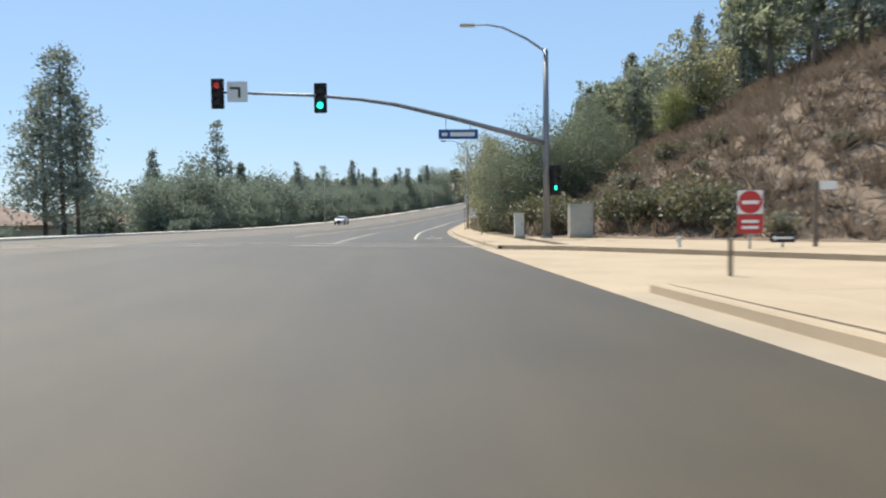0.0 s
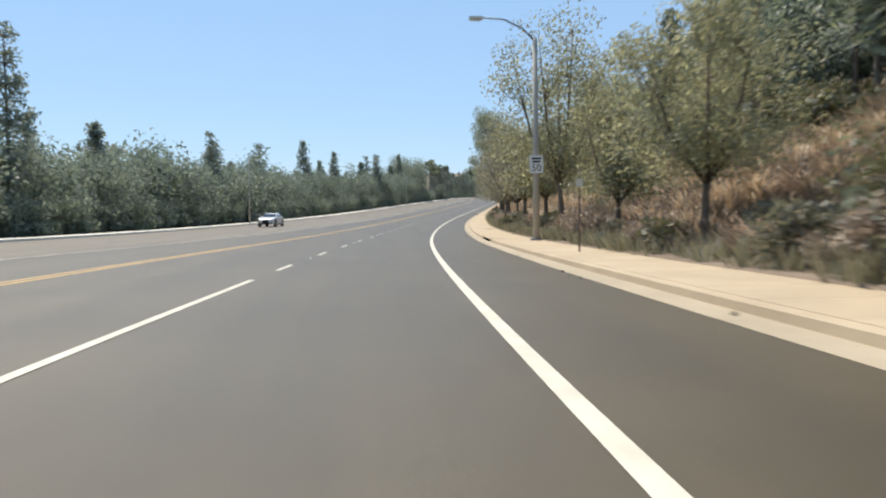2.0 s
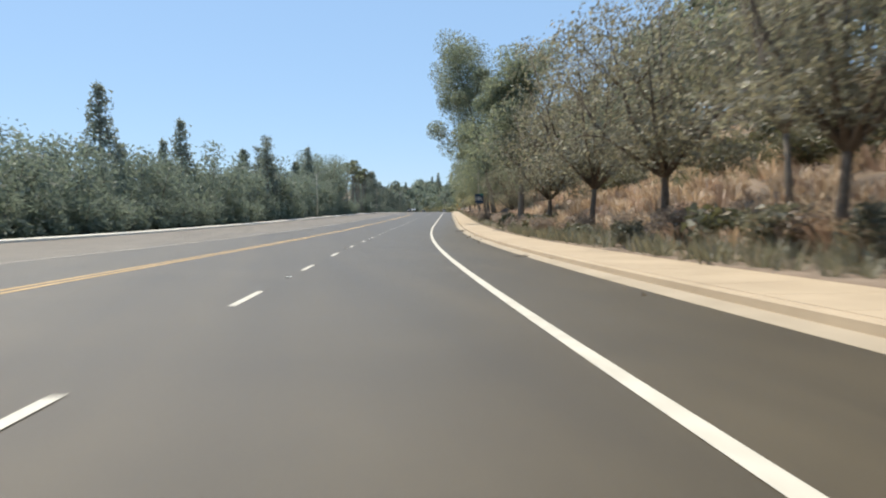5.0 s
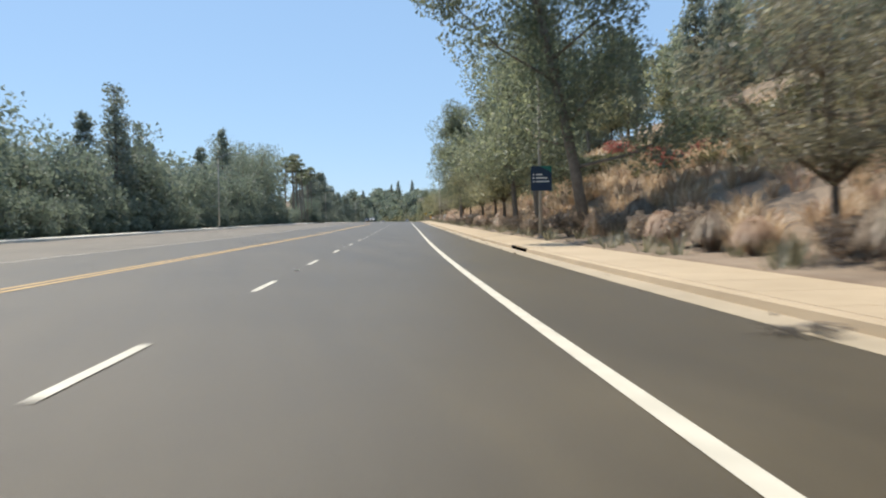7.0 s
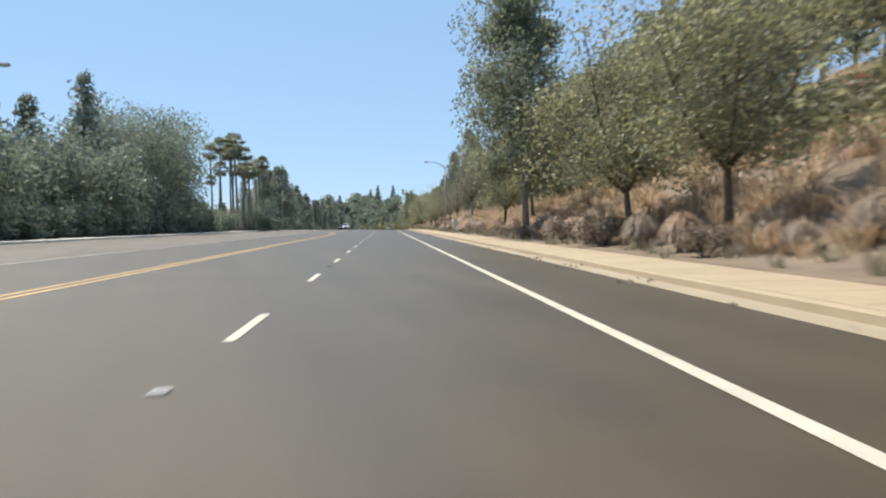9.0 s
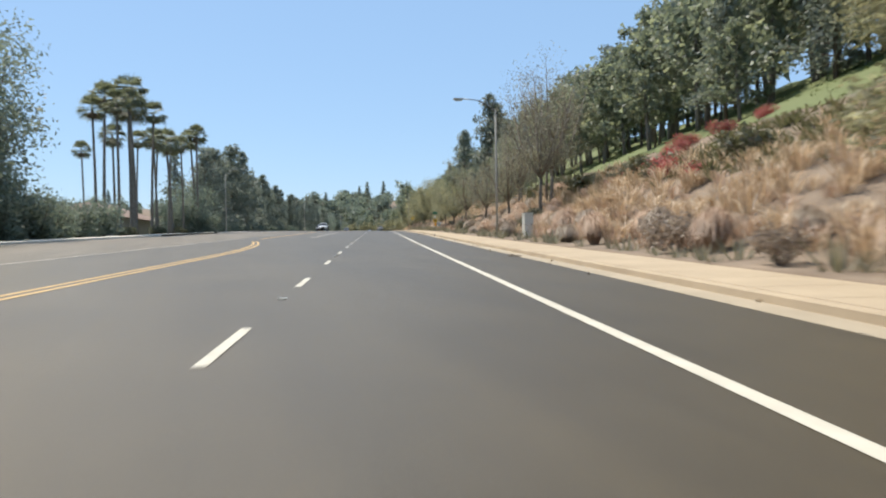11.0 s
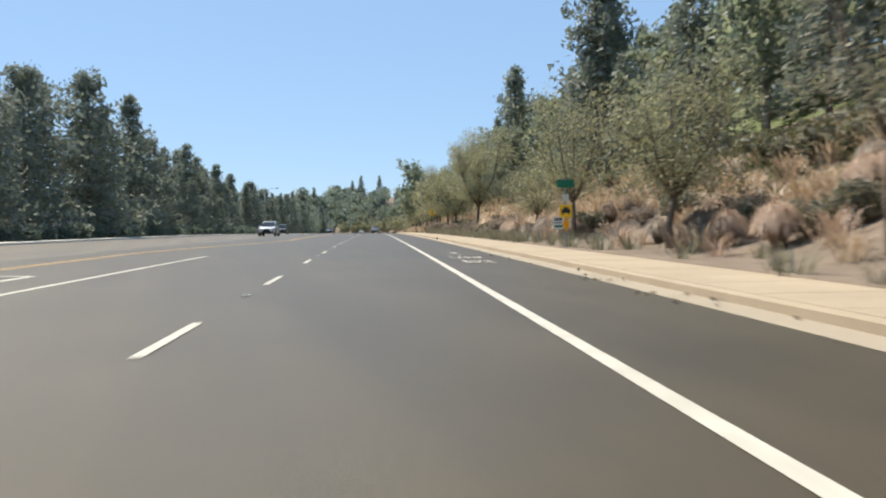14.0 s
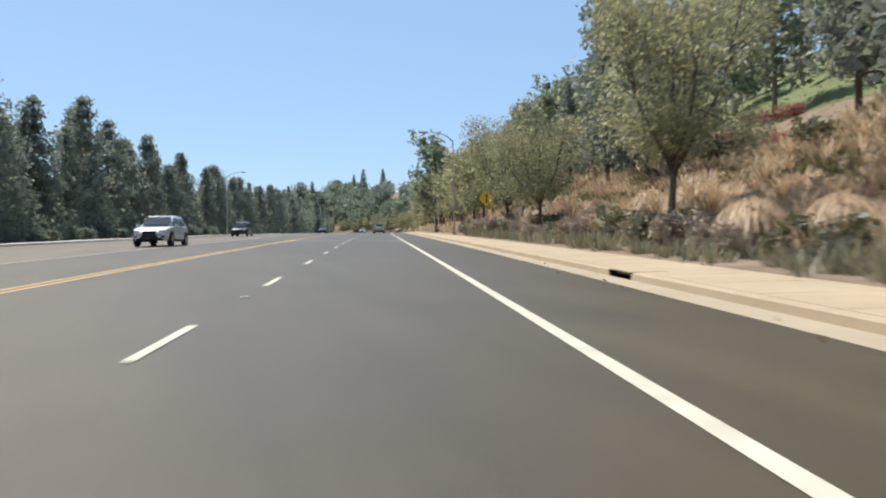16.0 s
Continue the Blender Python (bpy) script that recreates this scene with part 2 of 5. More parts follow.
# ---- building helpers ----
def part(name, bm, material, parent=None, label="", smooth=False):
    """Links a bmesh, or a (verts, faces) pair, as one mesh object under a thing or a part."""
    me = bpy.data.meshes.new(name)
    if isinstance(bm, tuple) and isinstance(bm[1], np.ndarray):
        v, f = bm
        me.vertices.add(len(v))
        me.vertices.foreach_set("co", np.ascontiguousarray(v, np.float32).ravel())
        me.loops.add(f.size)
        me.loops.foreach_set("vertex_index", np.ascontiguousarray(f, np.int32).ravel())
        me.polygons.add(len(f))
        me.polygons.foreach_set("loop_start", np.arange(0, f.size, f.shape[1], dtype=np.int32))
        me.update(calc_edges=True)
    elif isinstance(bm, tuple):
        me.from_pydata(np.asarray(bm[0]).tolist(), [], bm[1])
    else:
        bm.normal_update()
        bm.to_mesh(me)
        bm.free()
    me.materials.append(material)
    if smooth:
        me.shade_smooth()
    ob = new(name, me)
    if parent:
        ob.parent = parent
    return tagged(ob, label)


def base(name, label, category, m=None, group="", kind=""):
    """An empty at a thing's foot."""
    ob = new(name)
    ob.empty_display_size = 0.3
    if m:
        ob.matrix_basis = m
    return tagged(ob, label, category, group, kind)


def box(bm, x0, x1, y0, y1, z0, z1, bevel=0.0):
    b = bmesh.new() if bevel else bm
    v = [b.verts.new((x, y, z)) for x in (x0, x1) for y in (y0, y1) for z in (z0, z1)]
    for q in ((0, 1, 3, 2), (4, 6, 7, 5), (0, 4, 5, 1), (2, 3, 7, 6), (0, 2, 6, 4), (1, 5, 7, 3)):
        b.faces.new([v[i] for i in q])
    if bevel:
        bmesh.ops.bevel(b, geom=b.edges[:], offset=bevel, segments=2, affect="EDGES")
        me = bpy.data.meshes.new("tmp")
        b.to_mesh(me)
        b.free()
        bm.from_mesh(me)
        bpy.data.meshes.remove(me)
    return bm


def tube(bm, pts, radii, n=8, caps=True):
    """A round bar along points, with a radius at each."""
    pts = [Vector(p) for p in pts]
    rings = []
    for i, p in enumerate(pts):
        d = (pts[min(i + 1, len(pts) - 1)] - pts[max(i - 1, 0)]).normalized()
        a = d.orthogonal().normalized() if abs(d.z) > 0.9 else d.cross(Vector((0, 0, 1))).normalized()
        if abs(d.z) > 0.9:
            a = (Vector((1, 0, 0)) - d * d.x).normalized()
        b = d.cross(a)
        rings.append([bm.verts.new(p + radii[i] * (math.cos(k * math.tau / n) * a + math.sin(k * math.tau / n) * b)) for k in range(n)])
    for r, q in zip(rings, rings[1:]):
        for k in range(n):
            bm.faces.new((r[k], r[(k + 1) % n], q[(k + 1) % n], q[k]))
    if caps:
        bm.faces.new(rings[0][::-1])
        bm.faces.new(rings[-1])
    return bm


def strip(s0, s1, us, up=0.0, step=2.0, on_land=False):
    """A long ribbon along the road through the offsets us, as verts and faces. us holds numbers, or functions of s."""
    a = np.arange(math.ceil(s0 / step) * step, s1, step)
    ss = np.unique(np.r_[s0, a, s1])
    cols = []
    for u in us:
        h = up
        if isinstance(u, tuple):
            u, h = u
        uu = np.array([u(v) for v in ss]) if callable(u) else np.full(len(ss), float(u))
        t = np.interp(ss, SG, TH)
        z = np.interp(ss, SG, RZ) + (land(ss, uu) if on_land else cross(uu)) + h
        cols.append(np.stack([np.interp(ss, SG, RX) + np.cos(t) * uu, np.interp(ss, SG, RY) + np.sin(t) * uu, z], -1))
    k = len(cols)
    v = np.stack(cols, 1).reshape(-1, 3)
    f = [(i * k + j, i * k + j + 1, (i + 1) * k + j + 1, (i + 1) * k + j) for i in range(len(ss) - 1) for j in range(k - 1)]
    return v, f


# ---- road, kerbs, land ----
def setting(name, vf, material, label, category, smooth=False):
    ob = part(name, vf, material, smooth=smooth)
    return tagged(ob, label, category, kind="structure")


ROAD_END = 1400
road = setting("road", strip(-200, ROAD_END, [U_YEL - 5.0, U_YEL, -3.66, 0, U_GUT], step=2.0), ASPHALT, "dark grey asphalt road rising in a gentle bend", "road")
setting("road_far_side", strip(-200, ROAD_END, [U_LEFT, -18, U_YEL - 5.0], step=2.0), ASPHALT_OLD, "paler worn asphalt of the oncoming lanes", "road")
RAMP0, RAMP1 = 5.5, 22.0
INLETS = ((86.6, 92.2), (210.0, 213.6), (362.4, 363.6), (422.9, 424.3))
for i, (a, b) in enumerate(((-200, RAMP0), (RAMP1 + 1, ROAD_END))):
    setting("gutter_%d" % (i + 1), strip(a, b, [(U_GUT, 0.002), (U_KERB, 0.012)]), GUTTER, "pale concrete gutter along the asphalt", "gutter")
breaks = sorted([*INLETS, (RAMP0, RAMP1 + 1)])
ends = [-200] + [e for g in breaks for e in g] + [ROAD_END]
for i in range(0, len(ends), 2):
    setting("kerb_%d" % (i // 2 + 1), strip(ends[i], ends[i + 1], [(U_KERB, -0.2), (U_KERB, 0.012), (U_KERB + 0.012, 0.125), (U_KERB + 0.04, 0.15), (U_KERB + 0.16, 0.155), (U_KERB + 0.16, -0.2)]), CONCRETE, "pale concrete kerb with a rounded edge", "kerb")
setting("left_kerb", strip(-200, 372, [(U_LEFT + 0.0, -0.2), (U_LEFT, 0.0), (U_LEFT - 0.03, 0.14), (U_LEFT - 0.16, 0.15), (U_LEFT - 0.16, -0.2)]), PALE_CONCRETE, "pale concrete kerb of the far side", "kerb")
setting("left_kerb_2", strip(400, ROAD_END, [(U_LEFT + 0.0, -0.2), (U_LEFT, 0.0), (U_LEFT - 0.03, 0.14), (U_LEFT - 0.16, 0.15), (U_LEFT - 0.16, -0.2)]), PALE_CONCRETE, "pale concrete kerb of the far side", "kerb")
setting("left_pavement", strip(-200, ROAD_END, [(-26.0, 0.12), (-26.0, 0.15), (U_LEFT - 0.16, 0.15)]), PALE_CONCRETE, "sunlit concrete pavement of the far side", "pavement")
SLAB = 1.83
pavement = setting("pavement", strip(RAMP1 + 1, ROAD_END, [(U_KERB + 0.16, 0.128), (U_BACK, 0.14), (U_BACK + 0.02, -0.1)]), GUTTER, "concrete pavement of broad slabs beside the kerb", "pavement")


HILL_D = [0, 0.4, 1, 1.7, 2.5, 3.3, 4.2, 5.2, 6.2, 7.4, 8.6, 10, 11.5, 13, 15, 17, 19, 21.5, 24, 27, 30, 34, 39, 46, 58, 80, 120, 180]
hillside = setting("hillside", strip(-60, 1400, [(lambda s: float(toe(s)) - 0.77, -0.6), lambda s: float(toe(s)) - 0.75] + [lambda s, d=d: float(toe(s)) - 0.25 + d for d in HILL_D], on_land=True), DIRT, "dry brown slope with bare soil and mulch", "ground", smooth=True)
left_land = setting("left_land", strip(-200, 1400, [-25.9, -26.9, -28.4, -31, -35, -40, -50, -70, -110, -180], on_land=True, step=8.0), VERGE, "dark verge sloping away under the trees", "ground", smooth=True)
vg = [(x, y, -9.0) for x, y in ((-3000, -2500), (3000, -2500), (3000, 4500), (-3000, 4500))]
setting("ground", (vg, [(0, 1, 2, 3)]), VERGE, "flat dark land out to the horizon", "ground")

# ---- markings ----
def marking(name, s0, s1, u, width, material, label, step=2.0):
    fu = u if callable(u) else (lambda s, u=u: u)
    ob = part(name, strip(s0, s1, [lambda s: fu(s) - width / 2, lambda s: fu(s) + width / 2], 0.006, step), material, road, label)
    return ob


def yellow_u(s):
    return U_YEL + (-2.2 * min(1, max(0, (s - 318) / 22)) ** 2 if s < 345 else 0)


def pocket_u(s):
    a = min(1, max(0, (s - 392) / 26))
    return -10.45 + (10.45 + U_YEL) * (3 * a * a - 2 * a ** 3)


marking("edge_line", 38.6, 1300, 0, 0.16, PAINT, "solid white bike lane line")
marking("lane_line", 29.7, 61.0, -3.66, 0.11, PAINT, "solid white lane line")
for d in (-0.13, 0.13):
    marking("centre_line", 44, 340, lambda s, d=d: yellow_u(s) + d, 0.11, YELLOW, "yellow centre line")
    marking("centre_line", 347, 1300, lambda s, d=d: pocket_u(s) + d, 0.11, YELLOW, "yellow centre line")
marking("turn_lane_line", 350, 390, -7.15, 0.13, PAINT, "white turn lane line")
marking("far_lane_line", 45, 352, -12.32, 0.10, PAINT, "worn white lane line")
marking("far_lane_line", 412, 1300, -12.32, 0.10, PAINT, "worn white lane line")
for s in (26.4, 29.45):
    part("crosswalk_line", strip(s - 0.15, s + 0.15, [U_LEFT + 1, -18, U_YEL - 5, U_YEL, -3.66, 0, U_GUT], 0.008), PAINT, road, "white crosswalk line")
part("stop_line", strip(460.5, 461.0, [U_YEL, -3.66, -0.1], 0.008), PAINT, road, "white line across the lanes")
S_DASH = 63.69
dash = None
for k in range(0, 110):
    s = S_DASH + k * 7.315
    p, q = at(s, -3.66, 0.007), at(s + 2.13, -3.66, 0.007)
    if dash is None:
        bm = bmesh.new()
        vs = [bm.verts.new(c) for c in ((-0.055, 0, 0), (0.055, 0, 0), (0.055, 2.13, 0), (-0.055, 2.13, 0))]
        bm.faces.new(vs)
        dash = part("lane_dash", bm, PAINT, road)
    else:
        o = new("lane_dash", dash.data)
        o.parent = road
        dash = o
    slope = math.degrees(math.atan2(q.z - p.z, 2.13))
    dash.matrix_basis = pose(p.x, p.y, p.z, slope, 0, heading(s + 1))

# ---- trees ----
rs = np.random.RandomState(7)


def leaves(centres, size, flat=0.0, ratio=0.55, up=0.0, simple=False):
    """Small leaves at the given centres; simple: three-cornered, for trees far off."""
    n = len(centres)
    a = rs.normal(size=(n, 3))
    a[:, 2] = a[:, 2] * (1 - flat) - up
    a /= np.linalg.norm(a, axis=1)[:, None] + 1e-9
    b = rs.normal(size=(n, 3))
    b -= a * (a * b).sum(1)[:, None]
    b /= np.linalg.norm(b, axis=1)[:, None] + 1e-9
    sz = size * rs.uniform(0.6, 1.3, n)[:, None]
    a, b = a * sz, b * sz * ratio * 0.5
    if simple:
        v = np.stack([centres - a * 0.45 - b * 1.2, centres - a * 0.45 + b * 1.2, centres + a * 0.6], 1).reshape(-1, 3)
        return v, np.arange(n * 3).reshape(-1, 3)
    v = np.stack([centres - a * 0.5, centres + b, centres + a * 0.5, centres - b], 1).reshape(-1, 3)
    return v, np.arange(n * 4).reshape(-1, 4)


def cloud(centre, radius, n, squash=0.75):
    """Points in a soft shell."""
    d = rs.normal(size=(n, 3))
    d /= np.linalg.norm(d, axis=1)[:, None]
    d *= (rs.uniform(0, 1, n) ** 0.45)[:, None] * radius
    d[:, 2] *= squash
    return d + np.asarray(centre)


def limbs(bm, foot, top, r, forks, reach, rise, rng, far=False):
    """A trunk with bent limbs; gives the limbs' ends and middles."""
    tube(bm, [foot, foot.lerp(top, 0.5) + Vector((rng.uniform(-.1, .1), rng.uniform(-.1, .1), 0)), top], [r * 1.25, r, r * 0.75], 5 if far else 8)
    ends = []
    for i in range(forks):
        a = math.tau * (i + rng.uniform(-.3, .3)) / forks
        h = rise * rng.uniform(0.55, 1.1)
        w = reach * rng.uniform(0.6, 1.1)
        e = top + Vector((math.cos(a) * w, math.sin(a) * w, h))
        m = top.lerp(e, 0.5) + Vector((0, 0, -0.12 * h)) + Vector((math.cos(a), math.sin(a), 0)) * w * 0.1
        tube(bm, [top - Vector((0, 0, 0.15)), m, e], [r * 0.6, r * 0.38, r * 0.12], 3 if far else 6, not far)
        low = top + Vector((math.cos(a + 0.5) * w * 0.95, math.sin(a + 0.5) * w * 0.95, h * rng.uniform(0.12, 0.34)))
        if not far:
            tube(bm, [m, m.lerp(low, 0.6) + Vector((0, 0, 0.15)), low], [r * 0.22, r * 0.14, r * 0.05], 4, False)
        ends += [e, m.lerp(e, 0.4), top.lerp(m, 0.75), top.lerp(m, 0.4) + Vector((0, 0, 0.25)), low]
        for j in range(2):
            t = e.lerp(m, 0.5) + Vector((rng.uniform(-1, 1), rng.uniform(-1, 1), rng.uniform(0.1, 0.9))) * reach * 0.45
            if not far:
                tube(bm, [m.lerp(e, 0.3), t], [r * 0.25, r * 0.07], 5)
                for k in range(3):
                    tw = Vector((rng.uniform(-1, 1), rng.uniform(-1, 1), rng.uniform(0.0, 0.9))) * reach * 0.33
                    tube(bm, [t.lerp(m, 0.35 * k), t + tw], [r * 0.11, r * 0.03], 3, False)
            ends.append(t)
    return ends


def broad_tree(name, label, height, clear, spread, n, size, leaf, bark, seed, forks=6, r=0.14, clump=1.15, squash=0.75, far=False):
    rng = random.Random(seed)
    tree = base(name, label, "tree")
    bm = bmesh.new()
    top = Vector((rng.uniform(-.2, .2), rng.uniform(-.2, .2), clear))
    ends = limbs(bm, Vector((0, 0, -0.3)), top, r, forks, spread, height - clear - clump * 0.6, rng, far)
    tube(bm, [top, top + Vector((0.1, 0.1, (height - clear) * 0.8))], [r * 0.6, r * 0.15], 3 if far else 6)
    ends += [top + Vector((rng.uniform(-.3, .3) * spread, rng.uniform(-.3, .3) * spread, (height - clear) * f)) for f in (0.45, 0.7, 0.88)]
    part("trunk", bm, bark, tree, smooth=True)
    pts = np.concatenate([cloud(e, clump * rng.uniform(0.7, 1.25), n // len(ends), squash) for e in ends])
    part("crown", leaves(pts, size, simple=True), leaf, tree)
    return tree


def tall_tree(name, label, height, spread, n, size, seed, r=0.22, clump=1.6, far=False, lean=(0, 0), low=0.2):
    """A tall tree with limbs at many heights and hanging clumps."""
    rng = random.Random(seed)
    tree = base(name, label, "tree")
    bm = bmesh.new()
    bend = Vector((rng.uniform(-.5, .5), rng.uniform(-.5, .5), 0))
    stem = lambda f: Vector((lean[0] * f, lean[1] * f, height * f)) + bend * math.sin(f * 3)
    tube(bm, [(0, 0, -0.3)] + [stem(f) for f in (0.15, 0.35, 0.55, 0.75, 0.93)], [r * 1.3, r * 1.05, r * 0.9, r * 0.65, r * 0.4, r * 0.12], 5 if far else 9)
    ends = [stem(0.95)] + [stem(low + 0.1 + (0.78 - low) * j / 6) for j in range(7)]
    for i in range(17):
        f = low + (0.9 - low) * i / 17
        a = i * 2.4 + rng.uniform(-.5, .5)
        w = spread * (0.55 + 0.6 * math.sin(math.pi * min(1, 0.25 + f * 0.8))) * rng.uniform(0.5, 1.25)
        p = stem(f)
        e = p + Vector((math.cos(a) * w, math.sin(a) * w, w * rng.uniform(0.25, 0.75)))
        m = p.lerp(e, 0.5) + Vector((0, 0, -0.08 * w))
        tube(bm, [p, m, e], [r * 0.4 * (1.1 - f), r * 0.26 * (1.1 - f), 0.02], 3 if far else 6, not far)
        ends += [e, m.lerp(e, 0.3)]
    part("trunk", bm, BARK_PALE, tree, smooth=True)
    pts = np.concatenate([cloud(e, clump * rng.uniform(0.45, 1.25), n // len(ends), 0.9) for e in ends])
    part("crown", leaves(pts, size, simple=True), LEAF_TALL, tree)
    return tree


def pine_tree(name, label, height, width, n, size, seed, gap=0.0, low=0.15, taper=1.0, tuft=0.0):
    rng = random.Random(seed)
    tree = base(name, label, "tree")
    bm = bmesh.new()
    tube(bm, [(0, 0, -0.3), (0.1, 0, height * 0.5), (0, 0.05, height)], [height * 0.014, height * 0.009, 0.02], 7)
    pts = []
    tiers = max(9, int(height * (1.1 - gap * 0.5)))
    for i in range(tiers):
        f = low + (1 - low) * (i + rng.uniform(-0.3, 0.3)) / tiers
        z = f * height
        w = width * (1 - f) ** taper * rng.uniform(0.65, 1.15) + 0.25
        k = rng.randint(4, 6)
        off = rng.uniform(0, 6)
        for j in range(k):
            if rng.random() < gap * 0.6:
                continue
            a = off + math.tau * j / k + rng.uniform(-.3, .3)
            ww = w * rng.uniform(0.6, 1.15)
            e = Vector((math.cos(a) * ww, math.sin(a) * ww, z + ww * rng.uniform(0.05, 0.45)))
            tube(bm, [(0, 0, z), tuple(e)], [0.05, 0.015], 3, False)
            m = max(6, int(n / (tiers * 5) * (0.4 + ww / width)))
            q = rs.uniform(0.25, 1.05, m)[:, None] ** 0.7
            if tuft:
                q = np.where(rs.uniform(0, 1, (m, 1)) < 0.72, rs.choice([0.98, 0.62], (m, 1), p=[0.7, 0.3]), q)
                pts.append(np.array([(0, 0, z)]) * (1 - q) + np.array([tuple(e)]) * q + rs.normal(size=(m, 3)) * tuft * (0.7 + 0.3 * ww / width))
                continue
            pts.append(np.array([(0, 0, z)]) * (1 - q) + np.array([tuple(e)]) * q + rs.normal(size=(m, 3)) * (0.14 + 0.13 * ww))
    part("trunk", bm, BARK, tree, smooth=True)
    part("crown", leaves(np.concatenate(pts), size, ratio=0.45, simple=True), LEAF_PINE, tree)
    return tree


def palm_tree(name, label, height, seed):
    rng = random.Random(seed)
    tree = base(name, label, "palm tree")
    bm = bmesh.new()
    lean = Vector((rng.uniform(-.09, .09), rng.uniform(-.06, .06), 0)) * height
    tp = Vector((0, 0, height)) + lean
    tube(bm, [(0, 0, -0.3), (0, 0, 1), Vector((0, 0, height * 0.5)) + lean * 0.3, tp], [0.30, 0.20, 0.15, 0.125], 9)
    part("trunk", bm, BARK_PALE, tree, smooth=True)
    for nm, cnt, lo, hi, ml, le in (("crown", 46, -0.95, 1.45, LEAF_PALM, 1.2), ("dead_skirt", 16, -1.4, -0.95, SKIRT, 0.7)):
        v, f = [], []
        for i in range(cnt):
            a, el = rng.uniform(0, math.tau), rng.uniform(lo, hi)
            d = Vector((math.cos(a) * math.cos(el), math.sin(a) * math.cos(el), math.sin(el)))
            sd = Vector((-math.sin(a), math.cos(a), 0))
            hub = tp + d * le * 0.75
            k = len(v)
            v += [tp - sd * 0.02, tp + sd * 0.02, hub]
            f.append((k, k + 1, k + 2))
            for j in range(11):
                b = (j - 5) / 5 * 1.25
                q = (d * math.cos(b) + sd * math.sin(b)).normalized()
                e = hub + q * le * rng.uniform(0.75, 1.0) - Vector((0, 0, 0.26 * le * abs(b) + 0.08))
                m = hub + q * le * 0.5
                w = (sd * math.cos(b) - d * math.sin(b)) * 0.06
                k = len(v)
                v += [hub, m - w, e, m + w]
                f.append((k, k + 1, k + 2, k + 3))
        part(nm, ([tuple(p) for p in v], f), ml, tree)
    return tree


STREET_LABEL, TALL_LABEL, BELT_LABEL = "small street tree with olive green leaves on a dry slope", "tall dark green tree with a high leafy crown", "dense round dark green tree in a roadside belt"
STREET = [broad_tree("street_tree", STREET_LABEL, h, c, w, 14500, 0.15, LEAF_STREET, BARK, 10 + i, fk, 0.14, 1.4) for i, (h, c, w, fk) in enumerate(((9.3, 2.3, 3.2, 6), (8.0, 1.9, 2.8, 5), (10.2, 2.6, 3.3, 6), (8.8, 2.1, 3.0, 5)))]
SPARSE = [broad_tree("street_tree", "street tree with dull grey-brown leaves and bare twigs", h, c, w, 12000, 0.135, LEAF_DULL, BARK, 16 + i, 8, 0.14, 1.25) for i, (h, c, w) in enumerate(((8.8, 2.1, 3.0), (9.6, 2.3, 3.2)))]
STREET_FAR = [broad_tree("street_tree", STREET_LABEL, 9.0, 2.2, 3.2, 3600, 0.38, LEAF_STREET, BARK, 15, 6, 0.14, 1.5, far=True)]
TALL = [tall_tree("tall_tree", TALL_LABEL, h, w, n, 0.20, 20 + i, r, cl, False, ln, lw) for i, (h, w, r, cl, ln, lw, n) in enumerate(((13.5, 3.9, 0.21, 1.9, (-0.6, 0), 0.28, 37000), (13.0, 3.2, 0.18, 1.7, (0, 0), 0.24, 26000), (22.0, 4.2, 0.24, 2.3, (-5.6, 0), 0.14, 44000), (16.0, 3.1, 0.18, 1.8, (-1.2, 0), 0.2, 30000)))]
TALL_FAR = [tall_tree("tall_tree", TALL_LABEL, h, w, 2000, 0.62, 25 + i, far=True) for i, (h, w) in enumerate(((14.0, 3.4), (12.5, 3.2)))]
ROUND = [broad_tree("belt_tree", BELT_LABEL, h, c, w, 5800, 0.33, LEAF_ROUND, BARK, 30 + i, fk, 0.2, 1.9, 0.85, True) for i, (h, c, w, fk) in enumerate(((8.0, 0.5, 3.2, 7), (9.5, 0.7, 3.4, 8), (6.6, 0.4, 3.0, 7)))]
ROUND_FAR = [broad_tree("belt_tree", BELT_LABEL, 7.5, 0.4, 3.2, 2300, 0.50, LEAF_ROUND, BARK, 34, 7, 0.2, 1.9, 0.85, True)]
PINE = [pine_tree("pine", "dark conifer with a ragged pointed crown", 14, 3.0, 3800, 0.42, 40, 0.15, tuft=0.40), pine_tree("pine", "thin conifer with open tiers of needles", 13, 2.0, 2600, 0.36, 41, 0.5, 0.3, 0.8, 0.36), pine_tree("pine", "dense dark conifer with a pointed crown", 15, 3.4, 4800, 0.48, 42, 0.0, 0.06, 0.8), pine_tree("pine", "broad dense dark conifer with foliage to the ground", 15, 4.6, 6200, 0.45, 43, 0.0, 0.03, 0.55), pine_tree("pine", "tall broad pine with tufted limbs and a ragged crown", 15.5, 4.6, 6500, 0.36, 44, 0.22, 0.08, 0.75, 0.48)]
PALM = [palm_tree("fan_palm", "tall thin fan palm with a skirt of dead fronds", h, 50 + i) for i, h in enumerate((15.0, 13.0, 11.0))]
LIME = [broad_tree("young_tree", "small yellow-green tree on a brown slope", 4.6, 1.0, 1.5, 4500, 0.15, LEAF_LIME, BARK, 60, 5, 0.09, 1.0, 0.9)]
CORNER = [broad_tree("corner_tree", "dense dark green tree with branches to the ground", 6.2, 0.3, 2.1, 24000, 0.115, LEAF_DARK, BARK, 61, 7, 0.14, 1.5, 0.9)]
